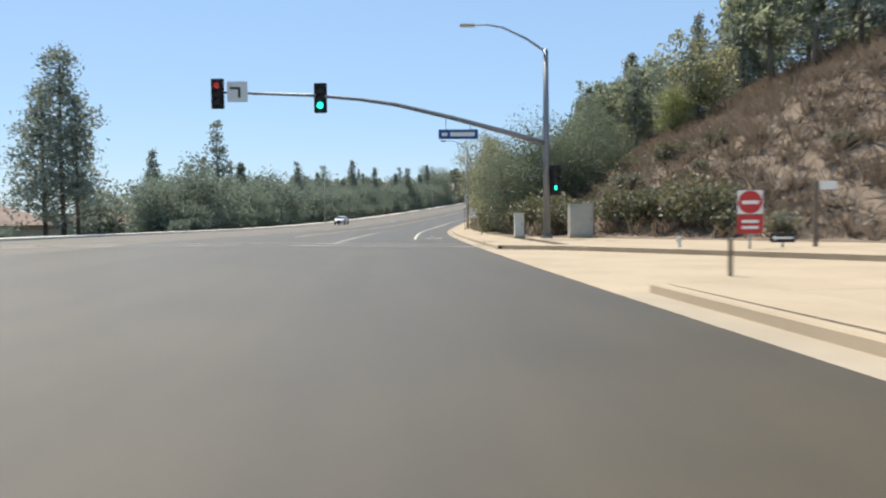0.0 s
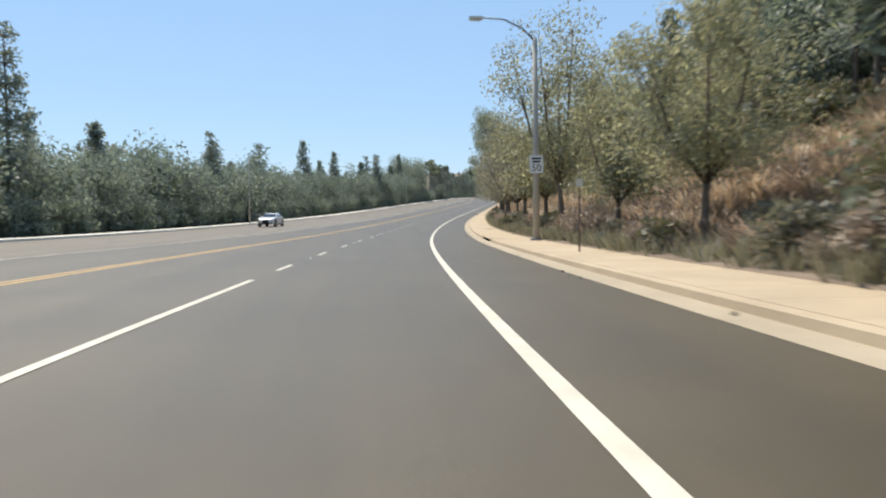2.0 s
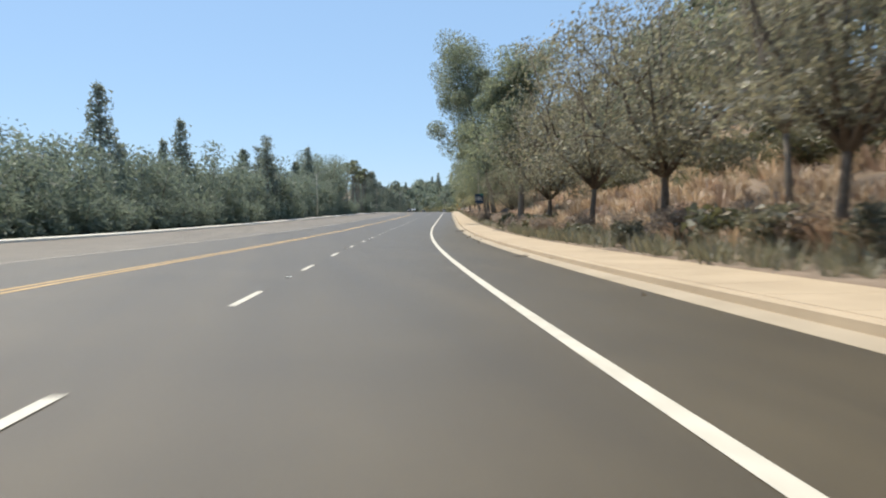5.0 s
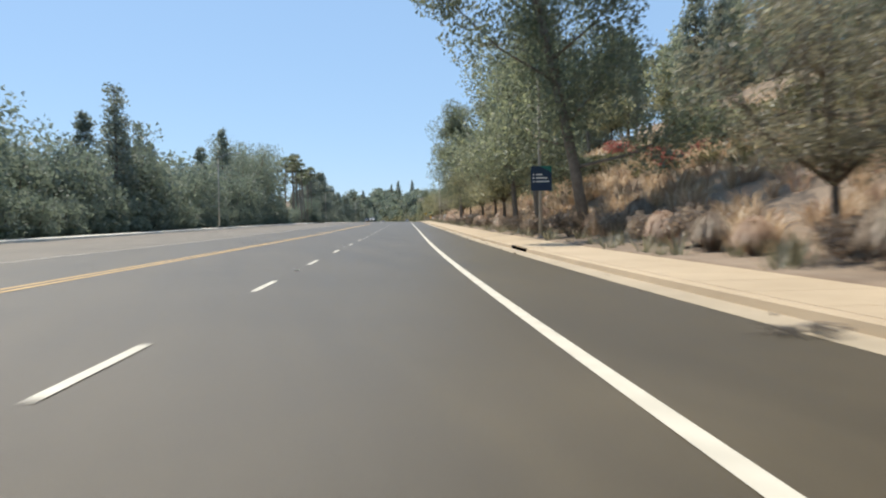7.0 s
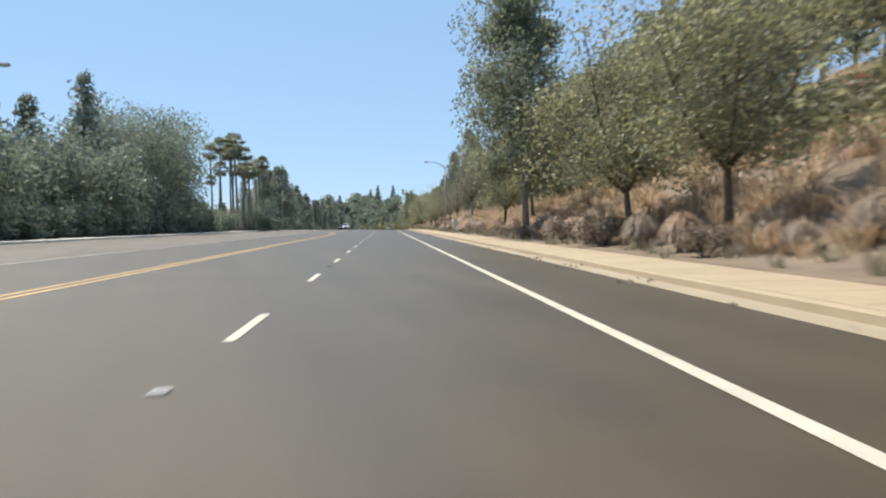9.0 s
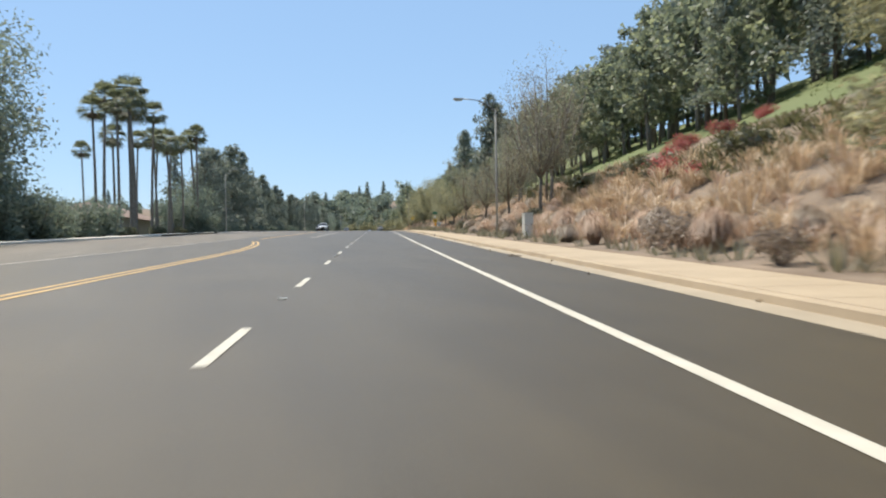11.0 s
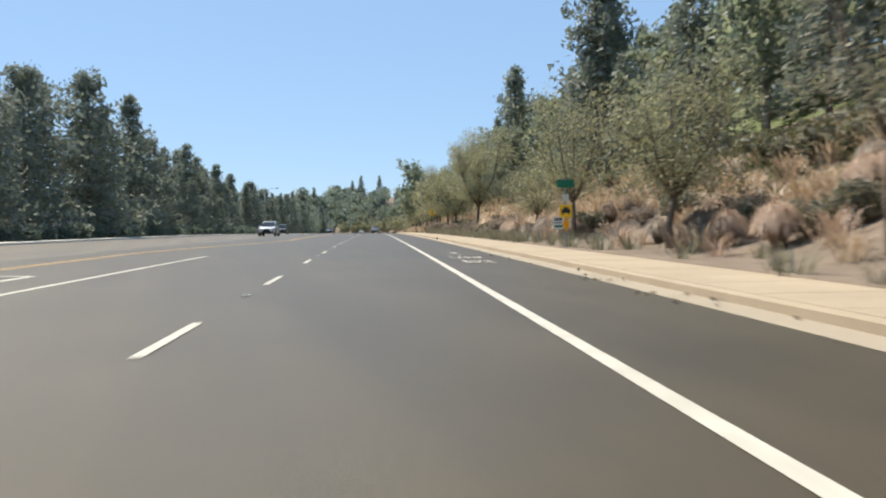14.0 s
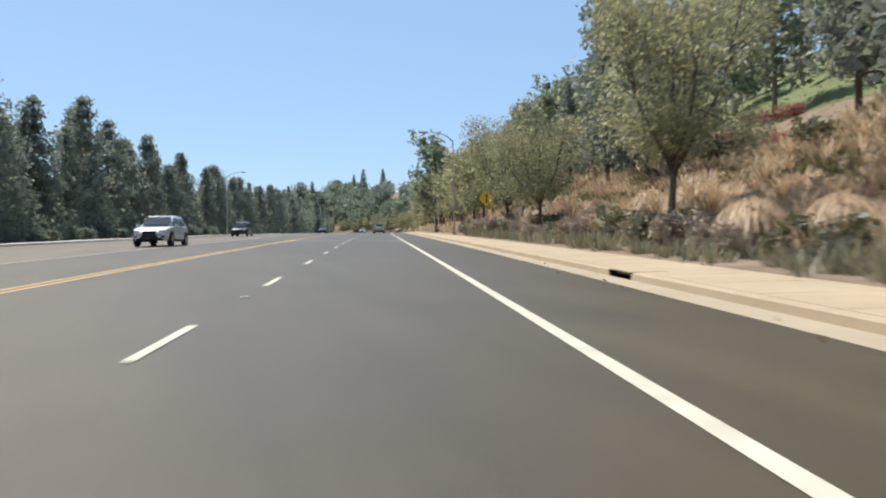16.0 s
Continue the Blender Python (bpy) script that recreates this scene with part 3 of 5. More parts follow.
WOOD = [broad_tree("far_tree", "far dark green tree of a wooded hill", 9.0, 0.5, 3.6, 430, 1.5, LEAF_ROUND, BARK, 63, 7, 0.2, 2.2, 0.9, True)]
THIN = [broad_tree("street_tree", "small thin street tree with sparse grey-green leaves", h, c, w, 8000, 0.125, LEAF_STREET, BARK, 66 + i, 6, 0.11, 1.25) for i, (h, c, w) in enumerate(((7.2, 2.0, 2.3), (6.4, 1.8, 2.0)))]
FADED = [broad_tree("street_tree", "tall thin street tree with few grey-brown leaves", h, 2.4, 1.9, 3800, 0.12, LEAF_DULL, BARK, 76 + i, 5, 0.11, 1.2) for i, h in enumerate((8.6, 7.0))]
BARE = [broad_tree("bare_tree", "tall thin tree with grey branches and sparse brown leaves", 11.5, 3.2, 2.6, 6000, 0.12, LEAF_DULL, BARK_PALE, 70, 9, 0.13, 1.5)]
GRAND = [broad_tree("large_tree", "large broad grey-green tree behind the far kerb", 17.0, 1.6, 5.2, 22000, 0.31, LEAF_ROUND, BARK, 74, 10, 0.32, 3.1, 0.85)]

# ---- planting ----
rt = random.Random(5)


def bush(name, label, n, size, leaf, radius=0.8, squash=0.8, seed=0):
    """A mounded shrub of leafy clumps on short stems."""
    rng = random.Random(seed)
    ob = base(name, label, "shrub")
    bm = bmesh.new()
    ends = []
    for i in range(7):
        a, w = rng.uniform(0, math.tau), radius * rng.uniform(0.25, 0.75)
        e = Vector((math.cos(a) * w, math.sin(a) * w, radius * squash * rng.uniform(0.5, 1.0)))
        tube(bm, [(0, 0, -0.1), tuple(e)], [0.025, 0.01], 4)
        ends.append(e)
    part("woody_base", bm, BARK, ob)
    pts = np.concatenate([cloud(e, radius * rng.uniform(0.4, 0.6), n // 7, 0.85) for e in ends])
    pts[:, 2] = np.abs(pts[:, 2])
    part("foliage", leaves(pts, size, simple=True), leaf, ob)
    return ob


def grass_mound(name, label, n, tall, wide, leaf, seed):
    """A rounded clump of fine blades that rise from one crown and arch over to the ground."""
    rng = np.random.default_rng(seed)
    ob = base(name, label, "shrub")
    a = rng.uniform(0, math.tau, n)
    q = rng.uniform(0.08, 1.0, n) ** 0.7
    d = np.stack([np.cos(a), np.sin(a), 0 * a], -1)
    sd = np.stack([-np.sin(a), np.cos(a), 0 * a], -1) * rng.uniform(0.006, 0.014, n)[:, None]
    up = np.array([0, 0, 1.0])
    k = rng.uniform(0.75, 1.1, n)
    p = d * (q * 0.16 * wide)[:, None] - up * 0.08
    m = d * (q * 0.72 * wide * k)[:, None] + up * (tall * k * np.sqrt(1 - 0.55 * q ** 2))[:, None]
    e = d * (q * 1.08 * wide * k)[:, None] + up * (tall * k * (1.08 - 0.85 * q ** 1.6))[:, None]
    v = np.stack([p - sd, p + sd, m + sd, m - sd, e + sd * 0.5, e - sd * 0.5], 1).reshape(-1, 3)
    i = np.arange(n)[:, None] * 6
    part("foliage", (v, np.concatenate([i + np.array([[0, 1, 2, 3]]), i + np.array([[3, 2, 4, 5]])])), leaf, ob)
    return ob


def tufts(where, blades, tall, lean, width, bend=True):
    """Many arching grass blades; where: rows of s, u, size."""
    n = len(where) * blades
    w = np.repeat(np.asarray(where, float), blades, 0)
    s, u, k = w[:, 0], w[:, 1], w[:, 2]
    a = rs.uniform(0, math.tau, n)
    r = rs.uniform(0, 0.28, n) * k
    h = tall * k * rs.uniform(0.55, 1.1, n)
    out = lean * k * rs.uniform(0.15, 1.0, n)
    t = np.interp(s, SG, TH)
    x = np.interp(s, SG, RX) + np.cos(t) * u + np.cos(a) * r
    y = np.interp(s, SG, RY) + np.sin(t) * u + np.sin(a) * r
    z = np.interp(s, SG, RZ) + land(s, u) - 0.06
    p = np.stack([x, y, z], -1)
    d = np.stack([np.cos(a), np.sin(a), 0 * a], -1)
    sd = np.stack([-np.sin(a), np.cos(a), 0 * a], -1) * (width * k * rs.uniform(0.6, 1.3, n))[:, None]
    up = np.array([0, 0, 1.0])
    m = p + d * (out * 0.42)[:, None] + up * (h * 0.78)[:, None]
    e = p + d * out[:, None] + up * (h * 0.92)[:, None]
    if not bend:
        v = np.stack([p - sd, p + sd, e + sd * 0.4, e - sd * 0.4], 1).reshape(-1, 3)
        return v, np.arange(n * 4).reshape(-1, 4)
    v = np.stack([p - sd * 0.6, p + sd * 0.6, m + sd, m - sd, e + sd * 0.35, e - sd * 0.35], 1).reshape(-1, 3)
    i = np.arange(n)[:, None] * 6
    f = np.concatenate([i + np.array([[0, 1, 2, 3]]), i + np.array([[3, 2, 4, 5]])])
    return v, f


def scatter(n, s0, s1, u0, u1, k0, k1, near=1.0):
    q = rs.uniform(0, 1, (n, 3))
    s = s0 + (s1 - s0) * q[:, 0]
    return np.stack([s, toe(s) - 5.9 + u0 + (u1 - u0) * q[:, 1] ** near, k0 + (k1 - k0) * q[:, 2]], -1)


def stuff(name, vf, material, label, category):
    return tagged(part(name, vf, material), label, category, kind="stuff")


def clear_of(w, a, b):
    return w[(w[:, 0] < a) | (w[:, 0] > b)]


def patchy(w, bare=0.3, from_s=346):
    """Keeps tufts in drifts, with bare soil between them."""
    f = np.sin(w[:, 0] * 0.47 + 1.3 * np.sin(w[:, 1] * 0.6)) * np.sin(w[:, 1] * 0.9 + 0.35 * w[:, 0]) + 0.5 * np.sin(w[:, 0] * 1.31)
    open_soil = (w[:, 0] > from_s) & (w[:, 0] < 402) & (w[:, 1] < 9.2)
    return w[(f > -1.3 + 2.0 * bare) & ~(open_soil & (rs.uniform(0, 1, len(w)) < 0.8))]


stuff("dry_grass", tufts(patchy(scatter(2300, 52, 470, 7.0, 15.5, 0.6, 1.6, 1.2), 0.12), 56, 0.72, 0.78, 0.015), DRY, "sun-bleached tan bunch grass over the slope", "grass")
stuff("plum_grass", tufts(patchy(scatter(900, 52, 470, 6.6, 13.5, 0.6, 1.5, 1.3), 0.12), 48, 0.66, 0.74, 0.015), PLUM, "reddish brown bunch grass among the tan", "grass")
stuff("far_dry_grass", tufts(scatter(1100, 470, 760, 6.6, 16, 0.9, 1.9, 1.2), 14, 0.75, 0.6, 0.05, False), DRY, "tan bunch grass further up the road", "grass")
stuff("hill_grass", tufts(scatter(2000, 60, 330, 14, 34, 0.7, 1.5), 12, 0.45, 0.6, 0.04, False), DRY, "short dry grass higher on the slope", "grass")
stuff("scrub", tufts(scatter(7200, -5, 80, 6.3, 40, 0.8, 1.9), 15, 0.5, 0.78, 0.026, False), SCRUB, "brown dry scrub on the slope above the slip road", "grass")
stuff("green_tufts", tufts(patchy(clear_of(scatter(2100, 52, 470, 5.3, 7.4, 0.45, 1.15, 1.7), 334.6, 338.2), -0.6, 180), 26, 0.65, 0.5, 0.024, False), LEAF_BUSH, "grey-green tufts along the back of the pavement", "grass")
stuff("ground_cover", tufts(scatter(3200, 60, 335, 13.2, 21, 0.7, 1.6), 18, 0.40, 0.62, 0.05, False), LEAF_COVER, "olive green ground cover in mounds on the upper slope", "ground cover")
stuff("upper_grass", tufts(scatter(1100, 335, 520, 14.2, 17.6, 0.8, 1.7), 18, 0.6, 0.6, 0.035, False), DRY, "tan bunch grass below the lawn", "grass")
stuff("low_cover", tufts(scatter(2400, 335, 560, 11.6, 18.2, 0.7, 1.6), 16, 0.40, 0.62, 0.05, False), LEAF_COVER, "olive green ground cover below the lawn", "ground cover")
# lawn over the upper slope
setting("lawn", strip(316, 560, [(lambda s, d=d: float(toe(s)) - 0.25 + d) for d in HILL_D[15:24]], 0.03, on_land=True), LAWN, "mown green lawn on the upper slope", "lawn", smooth=True)
stuff("lawn_grass", tufts(scatter(4600, 316, 500, 17.2, 34, 0.6, 1.2), 8, 0.14, 0.16, 0.025, False), LAWN, "short lawn grass on the slope", "grass")

BUSH = [bush("sage_shrub", "grey-green rounded shrub on a dry slope", 1150, 0.118, LEAF_BUSH, 0.75, 0.85, 1), bush("spreading_shrub", "low dark green spreading shrub on a slope", 850, 0.185, LEAF_COVER, 0.95, 0.6, 2), bush("dry_shrub", "dry brown shrub with thin leaves on a slope", 1300, 0.108, DRY_BUSH, 0.75, 0.95, 3)]
BIG_BUSH = [bush("large_shrub", "large dark green spreading shrub on a slope", 3400, 0.165, LEAF_COVER, 1.75, 0.72, 8)]
HEDGE = [bush("hedge_shrub", "dark green shrub at the foot of the tree belt", 600, 0.40, LEAF_ROUND, 1.9, 0.75, 6)]
REDS = [bush("flowering_shrub", "red flowering shrub spread over the slope", 1500, 0.12, RED, 1.3, 0.4, 4)]
MOUND = [grass_mound("grassy_shrub", "tall rounded clump of dry brown blades on a slope", 1100, 1.2, 0.8, PLUM, 1), grass_mound("grassy_shrub", "tall rounded clump of grey-brown blades on a slope", 1100, 1.1, 0.75, DRY_BUSH, 2), grass_mound("grassy_shrub", "tall rounded clump of straw-coloured blades on a slope", 1100, 1.15, 0.95, DRY, 3)]
used = set()


def plant(kinds, i, s, u, scale=1.0, turn=None, group="", h=0.0):
    """One more of a kind; the first use moves the thing itself."""
    ob = kinds[i % len(kinds)]
    m = stand(s, u, rt.uniform(0, 360) if turn is None else turn, scale, h)
    if ob.name not in used:
        used.add(ob.name)
        ob.matrix_basis = m
        if group:
            tagged(ob, group=group)
    else:
        ob = copy_thing(ob, m @ Matrix.Scale(1 / ob.scale.x, 4))
    return ob


# shrubs at the toe and over the slope
for i in range(200):
    s = 46 + i * 2.2 + rt.uniform(-1, 1)
    if 333 < s < 338 or 391 < s < 399 or 345 < s < 385 and i % 3:
        continue
    u, k = rt.uniform(5.9, 7.8), rt.uniform(0.75, 1.45)
    if 318 < s < 412 or 190 < s < 318 and i % 5 in (0, 1, 3):
        plant(MOUND, (1, 0, 0, 1)[i % 4], s, u + 0.35, k * 0.76, group="grassy shrubs on the slope")
    else:
        plant(BUSH, 2 if 190 < s < 318 else (2, 0, 2, 0, 1, 2)[i % 6], s, u, k, group="shrubs on the slope")
for i in range(55):
    s = 40 + i * 8.0 + rt.uniform(-2, 2)
    plant(BUSH, 1, s, rt.uniform(14.0, 19.0), rt.uniform(1.0, 2.0), group="shrubs on the slope")
for i in range(20):
    s = rt.uniform(8, 64)
    plant(BUSH, i % 2, s, float(toe(s)) + rt.uniform(0.8, 14), rt.uniform(0.8, 1.4), group="shrubs on the slope")
for s, u, k in ((226, 14, 1.2), (229, 14.6, 1.0), (224.5, 15.4, 1.1), (232, 15.4, 1.0), (346, 19, 1.2), (348, 20.6, 1.2), (344, 22, 1.2), (341, 23, 1.1), (455.5, 23, 1.1), (459, 23.6, 1.1), (452, 22.6, 1.0), (480, 19.4, 1.1), (246, 17.5, 1.2), (251, 18, 1.4), (266, 17.6, 1.3), (271, 18.2, 1.1), (289, 17.5, 1.2), (330, 13.6, 1.1), (334, 14.4, 1.4), (338, 15.4, 1.5), (342, 16.2, 1.4), (346, 17, 1.2), (352, 16, 1.1), (404, 17, 1.0), (443, 17.2, 1.2), (447, 17.8, 1.5), (452, 18.2, 1.2), (468, 14.5, 1.1), (476, 15, 1.2), (345.2, 14.6, 1.0), (346.0, 15.8, 1.0), (347.0, 17.2, 1.1), (348.2, 19.4, 1.1), (349.4, 21.6, 1.1), (357.6, 14.9, 0.8), (358.6, 15.9, 0.7)):
    plant(REDS, 0, s, u, k * 0.78, group="red flowering shrubs")

for i in range(64):
    s = rt.uniform(343, 404)
    u = 6.9 + 6.5 * rt.random() ** 1.3
    if not (333 < s < 345 and u < 8) and not (391 < s < 399 and u < 7.6):
        plant((BUSH[2:], MOUND[:2], BUSH[:1], MOUND[:2])[i % 4], i // 2, s, u, rt.uniform(0.75, 1.4) * (0.8 if i % 2 else 1.0), group="shrubs on the slope" if i % 2 == 0 else "grassy shrubs on the slope")
for i, (s, u, k) in enumerate(((352.1, 7.5, 1.15), (350.4, 8.5, 1.3), (355.4, 7.6, 1.0), (359.3, 11.2, 1.3), (360.7, 14.2, 1.4), (369.6, 8.0, 1.1), (334.6, 7.9, 1.25), (332.2, 7.7, 1.3), (330.2, 7.2, 1.1), (328.4, 7.8, 1.3), (339.6, 8.4, 1.1), (356.6, 9.8, 1.2), (427.0, 7.4, 1.3), (429.2, 8.6, 1.2), (431.4, 7.6, 1.0), (424.6, 8.2, 1.2), (434.0, 8.8, 1.3), (438.5, 9.0, 1.2), (105.0, 8.2, 1.2), (107.2, 9.0, 1.1))):
    plant(MOUND, 2 if i > 11 else (1, 0, 0)[i % 3], s, u, k * 0.84, group="grassy shrubs on the slope")
for i in range(46):
    s = 341 + i * 1.5 + rt.uniform(-0.6, 0.6)
    plant(BUSH, 1 if i % 4 else 0, s, rt.uniform(14.2, 17.6), rt.uniform(0.8, 1.3), group="shrubs on the slope")
# street trees on the slope
row = [67.5, 78, 89.5, 98.5, 111, 120, 131, 142, 152.5, 163, 174, 250, 262, 270, 293, 303, 355, 367, 378, 387.4, 398.7, 407.7, 431.7, 452, 465, 479, 490, 500, 511, 524, 538, 552, 566, 580, 595, 610, 630, 650, 665, 680, 694, 706, 718, 730, 742, 754, 766, 778, 790, 802, 815, 828, 842, 856, 870, 885, 900, 915, 930]
for i, s in enumerate(row):
    plant(FADED if 330 < s < 382 else THIN if 330 < s < 410 else SPARSE if 105 < s < 180 else STREET if s < 470 else STREET_FAR, i, s, rt.uniform(6.8, 7.4) if 380 < s < 435 else rt.uniform(6.9, 7.8) if s < 260 else rt.uniform(7.3, 8.7), rt.uniform(0.88, 1.05) * (0.98 if 330 < s < 405 else 0.76 if 405 < s < 410 else 0.86 if s < 80 else 0.84 if 430 < s < 440 else 0.9 if 440 < s < 475 else 1.0 if s > 405 else 1.03), group="street trees on the slope")
for i, (s, u, k) in enumerate(((187.5, 7.0, 1.0), (241.5, 7.2, 1.0), (219, 7.3, 1.0), (231, 7.1, 0.95), (285, 6.1, 1.0), (256, 30, 0.7), (248, 31, 0.7))):
    plant(TALL, (0, 1, 2, 1, 3, 0, 1)[i], s, u, k, turn=0, group="tall trees on the slope")
# planting higher on the slope
s = 62
while s < 335:
    plant(ROUND if rt.random() < 0.55 else STREET_FAR, int(s), s, rt.uniform(26, 33) if 182 < s < 276 else rt.uniform(19, 26), rt.uniform(0.6, 0.95), group="trees higher on the slope")
    s += rt.uniform(5.5, 10.5)
while s < 600:
    plant(TALL_FAR if rt.random() < 0.6 else STREET_FAR, int(s), s, rt.uniform(25, 33) if s < 480 else rt.uniform(17, 25), rt.uniform(0.6, 0.9), group="trees higher on the slope")
    s += rt.uniform(9, 16)
for i in range(34):
    s = rt.uniform(62, 330)
    plant(BIG_BUSH, 0, s, rt.uniform(12.5, 22.0), rt.uniform(0.7, 1.3), group="shrubs on the slope")
# close-set trees up the slope, further on
s, i = 442, 0
while s < 640:
    plant(TALL_FAR if i % 3 else PINE[:3], i, s, rt.uniform(12.5, 20), rt.uniform(0.62, 0.86), group="trees higher on the slope")
    s += rt.uniform(5, 8)
    i += 1
for i, (s, u, k) in enumerate(((396, 17.5, 0.8), (403, 18.5, 0.72), (411, 18, 0.85), (419, 19.5, 0.8), (426, 18.5, 0.78))):
    plant(TALL_FAR if i % 2 else PINE[:3], i, s, u, k, group="trees higher on the slope")
for s, u, k in ((519, 6.4, 1.0), (527, 8.0, 0.9)):
    plant(TALL_FAR, 0, s, u, k, group="tall trees on the slope")
# dense dark tree masses beyond the crossing
for s, u, k in ((46.5, 7.0, 1.12), (54.5, 7.7, 1.12), (48.5, 9.6, 1.1), (50.5, 12.2, 0.9), (57, 14.0, 1.0), (61, 15.5, 1.1)):
    plant(CORNER, 0, s, u, k, group="dense trees beside the crossing")
for i in range(16):
    s = rt.uniform(76, 104)
    plant(PINE[:3] if i % 4 == 1 else TALL_FAR, i, s, 15 + (s - 76) * 0.12 + rt.uniform(0, 12), rt.uniform(0.6, 0.85), group="dense trees beside the crossing")
# wooded hill beyond the far bend
for i in range(230):
    s = rt.uniform(690, 960) if i < 170 else rt.uniform(960, 1250)
    plant(PINE[:3] if i % 9 == 0 else WOOD, i, s, 13 + 120 * rt.random() ** 1.6, rt.uniform(1.1, 1.8), group="trees of the wooded hill")
# green shrubs behind the cabinets
for i in range(15):
    s = 30 + i * 2.1
    plant(BIG_BUSH, 0, s, float(toe(s)) + rt.uniform(1.2, 2.8), rt.uniform(0.9, 1.4), group="shrubs on the slope")
plant(SPARSE, 0, 198.5, 7.4, 0.72, group="street trees on the slope")
for s, u, k in ((332, -33, 0.9), (341, -34, 1.05), (351, -33.5, 1.08)):
    plant(GRAND, 0, s, u, k, group="large trees of the left belt")
# dense dark trees above the lawn
for i in range(44):
    s = 326 + i * 2.5 + rt.uniform(-1, 1)
    plant((TALL_FAR, PINE[:3], TALL_FAR)[i % 3], i, s, rt.uniform(28, 33) if i % 2 else rt.uniform(33, 42), rt.uniform(0.95, 1.3), group="trees on the hilltop")
# thin bare trees
for s, u, k in ((350, 10.2, 1.0), (354, 11.8, 1.05), (359, 12.6, 0.95), (365, 11.4, 0.8), (373, 13.0, 0.85), (137, 9.4, 0.85), (147, 9.0, 0.8)):
    plant(BARE, 0, s, u, k, group="bare trees on the slope")
# woods on top of the hill
for s in range(690, 1000, 9):
    plant(TALL_FAR if s % 2 else ROUND_FAR, s, s, rt.uniform(12, 18), rt.uniform(0.8, 1.1), group="trees on the hilltop")
s, i = 48, 0
while s < 1250:
    plant(TALL_FAR if rt.random() < 0.6 else PINE[:3], i, s, rt.uniform(23, 33) if s > 90 else rt.uniform(30, 38), rt.uniform(0.7, 1.05), group="trees on the hilltop")
    if s < 560 and i % 3:
        plant(PINE[:3] if rt.random() < 0.5 else TALL_FAR, i + 1, s + 3, rt.uniform(34, 52), rt.uniform(0.9, 1.2), group="trees on the hilltop")
    s += rt.uniform(5, 9) if s < 560 else rt.uniform(11, 17)
    i += 1
for s, u, k in ((436, 20.4, 1.2), (442, 22, 1.05), (471, 18, 1.22), (476, 19, 1.18), (433.5, 18.7, 1.36), (59, 38, 0.9), (66, 42, 1.0), (74, 44, 0.9)):
    plant(PINE, 2, s, u, k, group="trees on the hilltop")
# left belt
for j, (s, u, h, k) in enumerate(((103.5, -30.8, 13.6, 1), (151.5, -32.4, 11, 1), (155, -33, 10, 1), (179, -34.4, 11.6, 1), (209, -35.2, 14.3, 0), (230.5, -34, 12.8, 0), (301.5, -41, 15.4, 1), (261, -29.6, 12.8, 1), (264, -30.5, 12.4, 1), (324.5, -34, 17.6, 0), (446, -30.5, 17, 3), (462.5, -31.3, 17.6, 2), (425, -31, 13.4, 3), (434, -31.5, 15.2, 3), (441, -34, 16.5, 3), (456, -33, 15, 3), (538, -34, 13.2, 2), (452, -33, 14, 2), (470, -33, 14.5, 2), (480, -32, 13, 2), (492, -33, 14, 2), (505, -32, 12, 2), (520, -33, 12.5, 2), (60, -29.9, 15.9, 4), (62, -32.5, 13.5, 4), (58.5, -28.0, 11, 1), (552, -31, 11, 2), (570, -32, 12, 2), (590, -31, 11, 2), (469, -31, 13, 3), (489, -31, 14.4, 2), (122, -40, 11, 0), (137, -41, 11.5, 1), (192, -40, 11, 0), (243, -41, 12, 0), (620, -31, 12, 2), (650, -30, 11, 2), (690, -30, 12, 2), (730, -31, 12, 2))):
    plant(PINE, k, s, u, (h + (2.0 if 100 < s < 320 else 0.6)) / (14, 13, 15, 15, 15.5)[k], group="conifers of the left belt")
for i in range(30):
    s = 474 + i * 5.6
    plant(PINE, (2, 3, 2, 0)[i % 4], s, rt.uniform(-33, -29.5), rt.uniform(0.62, 0.92), group="conifers of the left belt")
s, i = 86, 0
while s < 1300:
    if not 371 < s < 405 and not 421 < s < 640:
        tall = 1.28 if 318 < s < 345 else 0.5 if 350 < s < 372 else 0.9 if 405 < s < 425 else 1.0 if s < 125 else 1.2 if s < 185 else 1.06 if s < 230 else 1.2 if s < 345 else 1.08
        plant(ROUND if s < 480 else ROUND_FAR, i, s, rt.uniform(-33, -30), tall * rt.uniform(0.7, 1.12), group="trees of the left belt")
        if s < 440 and i % 3 == 1:
            plant(PINE[:3], i // 3, s + 2.4, rt.uniform(-38, -33), rt.uniform(0.68, 0.86) * (1.15 if s > 250 else 1.0), group="conifers of the left belt")
        if s < 345 and i % 2 == 0:
            plant(ROUND_FAR, i + 1, s + 2, rt.uniform(-42, -37), tall * rt.uniform(0.95, 1.3), group="trees of the left belt")
        if s < 560:
            plant(ROUND_FAR, 2, s + 1.5, rt.uniform(-29, -28), rt.uniform(0.4, 0.55), group="trees of the left belt")
    s += rt.uniform(4.2, 6.2) if s < 560 else rt.uniform(8, 12)
    i += 1
for i in range(165):
    s = 80 + i * 3.0
    if not 366 < s < 408:
        plant(HEDGE, 0, s, rt.uniform(-29.0, -27.6), rt.uniform(0.5, 0.85), group="hedge shrubs of the left belt")
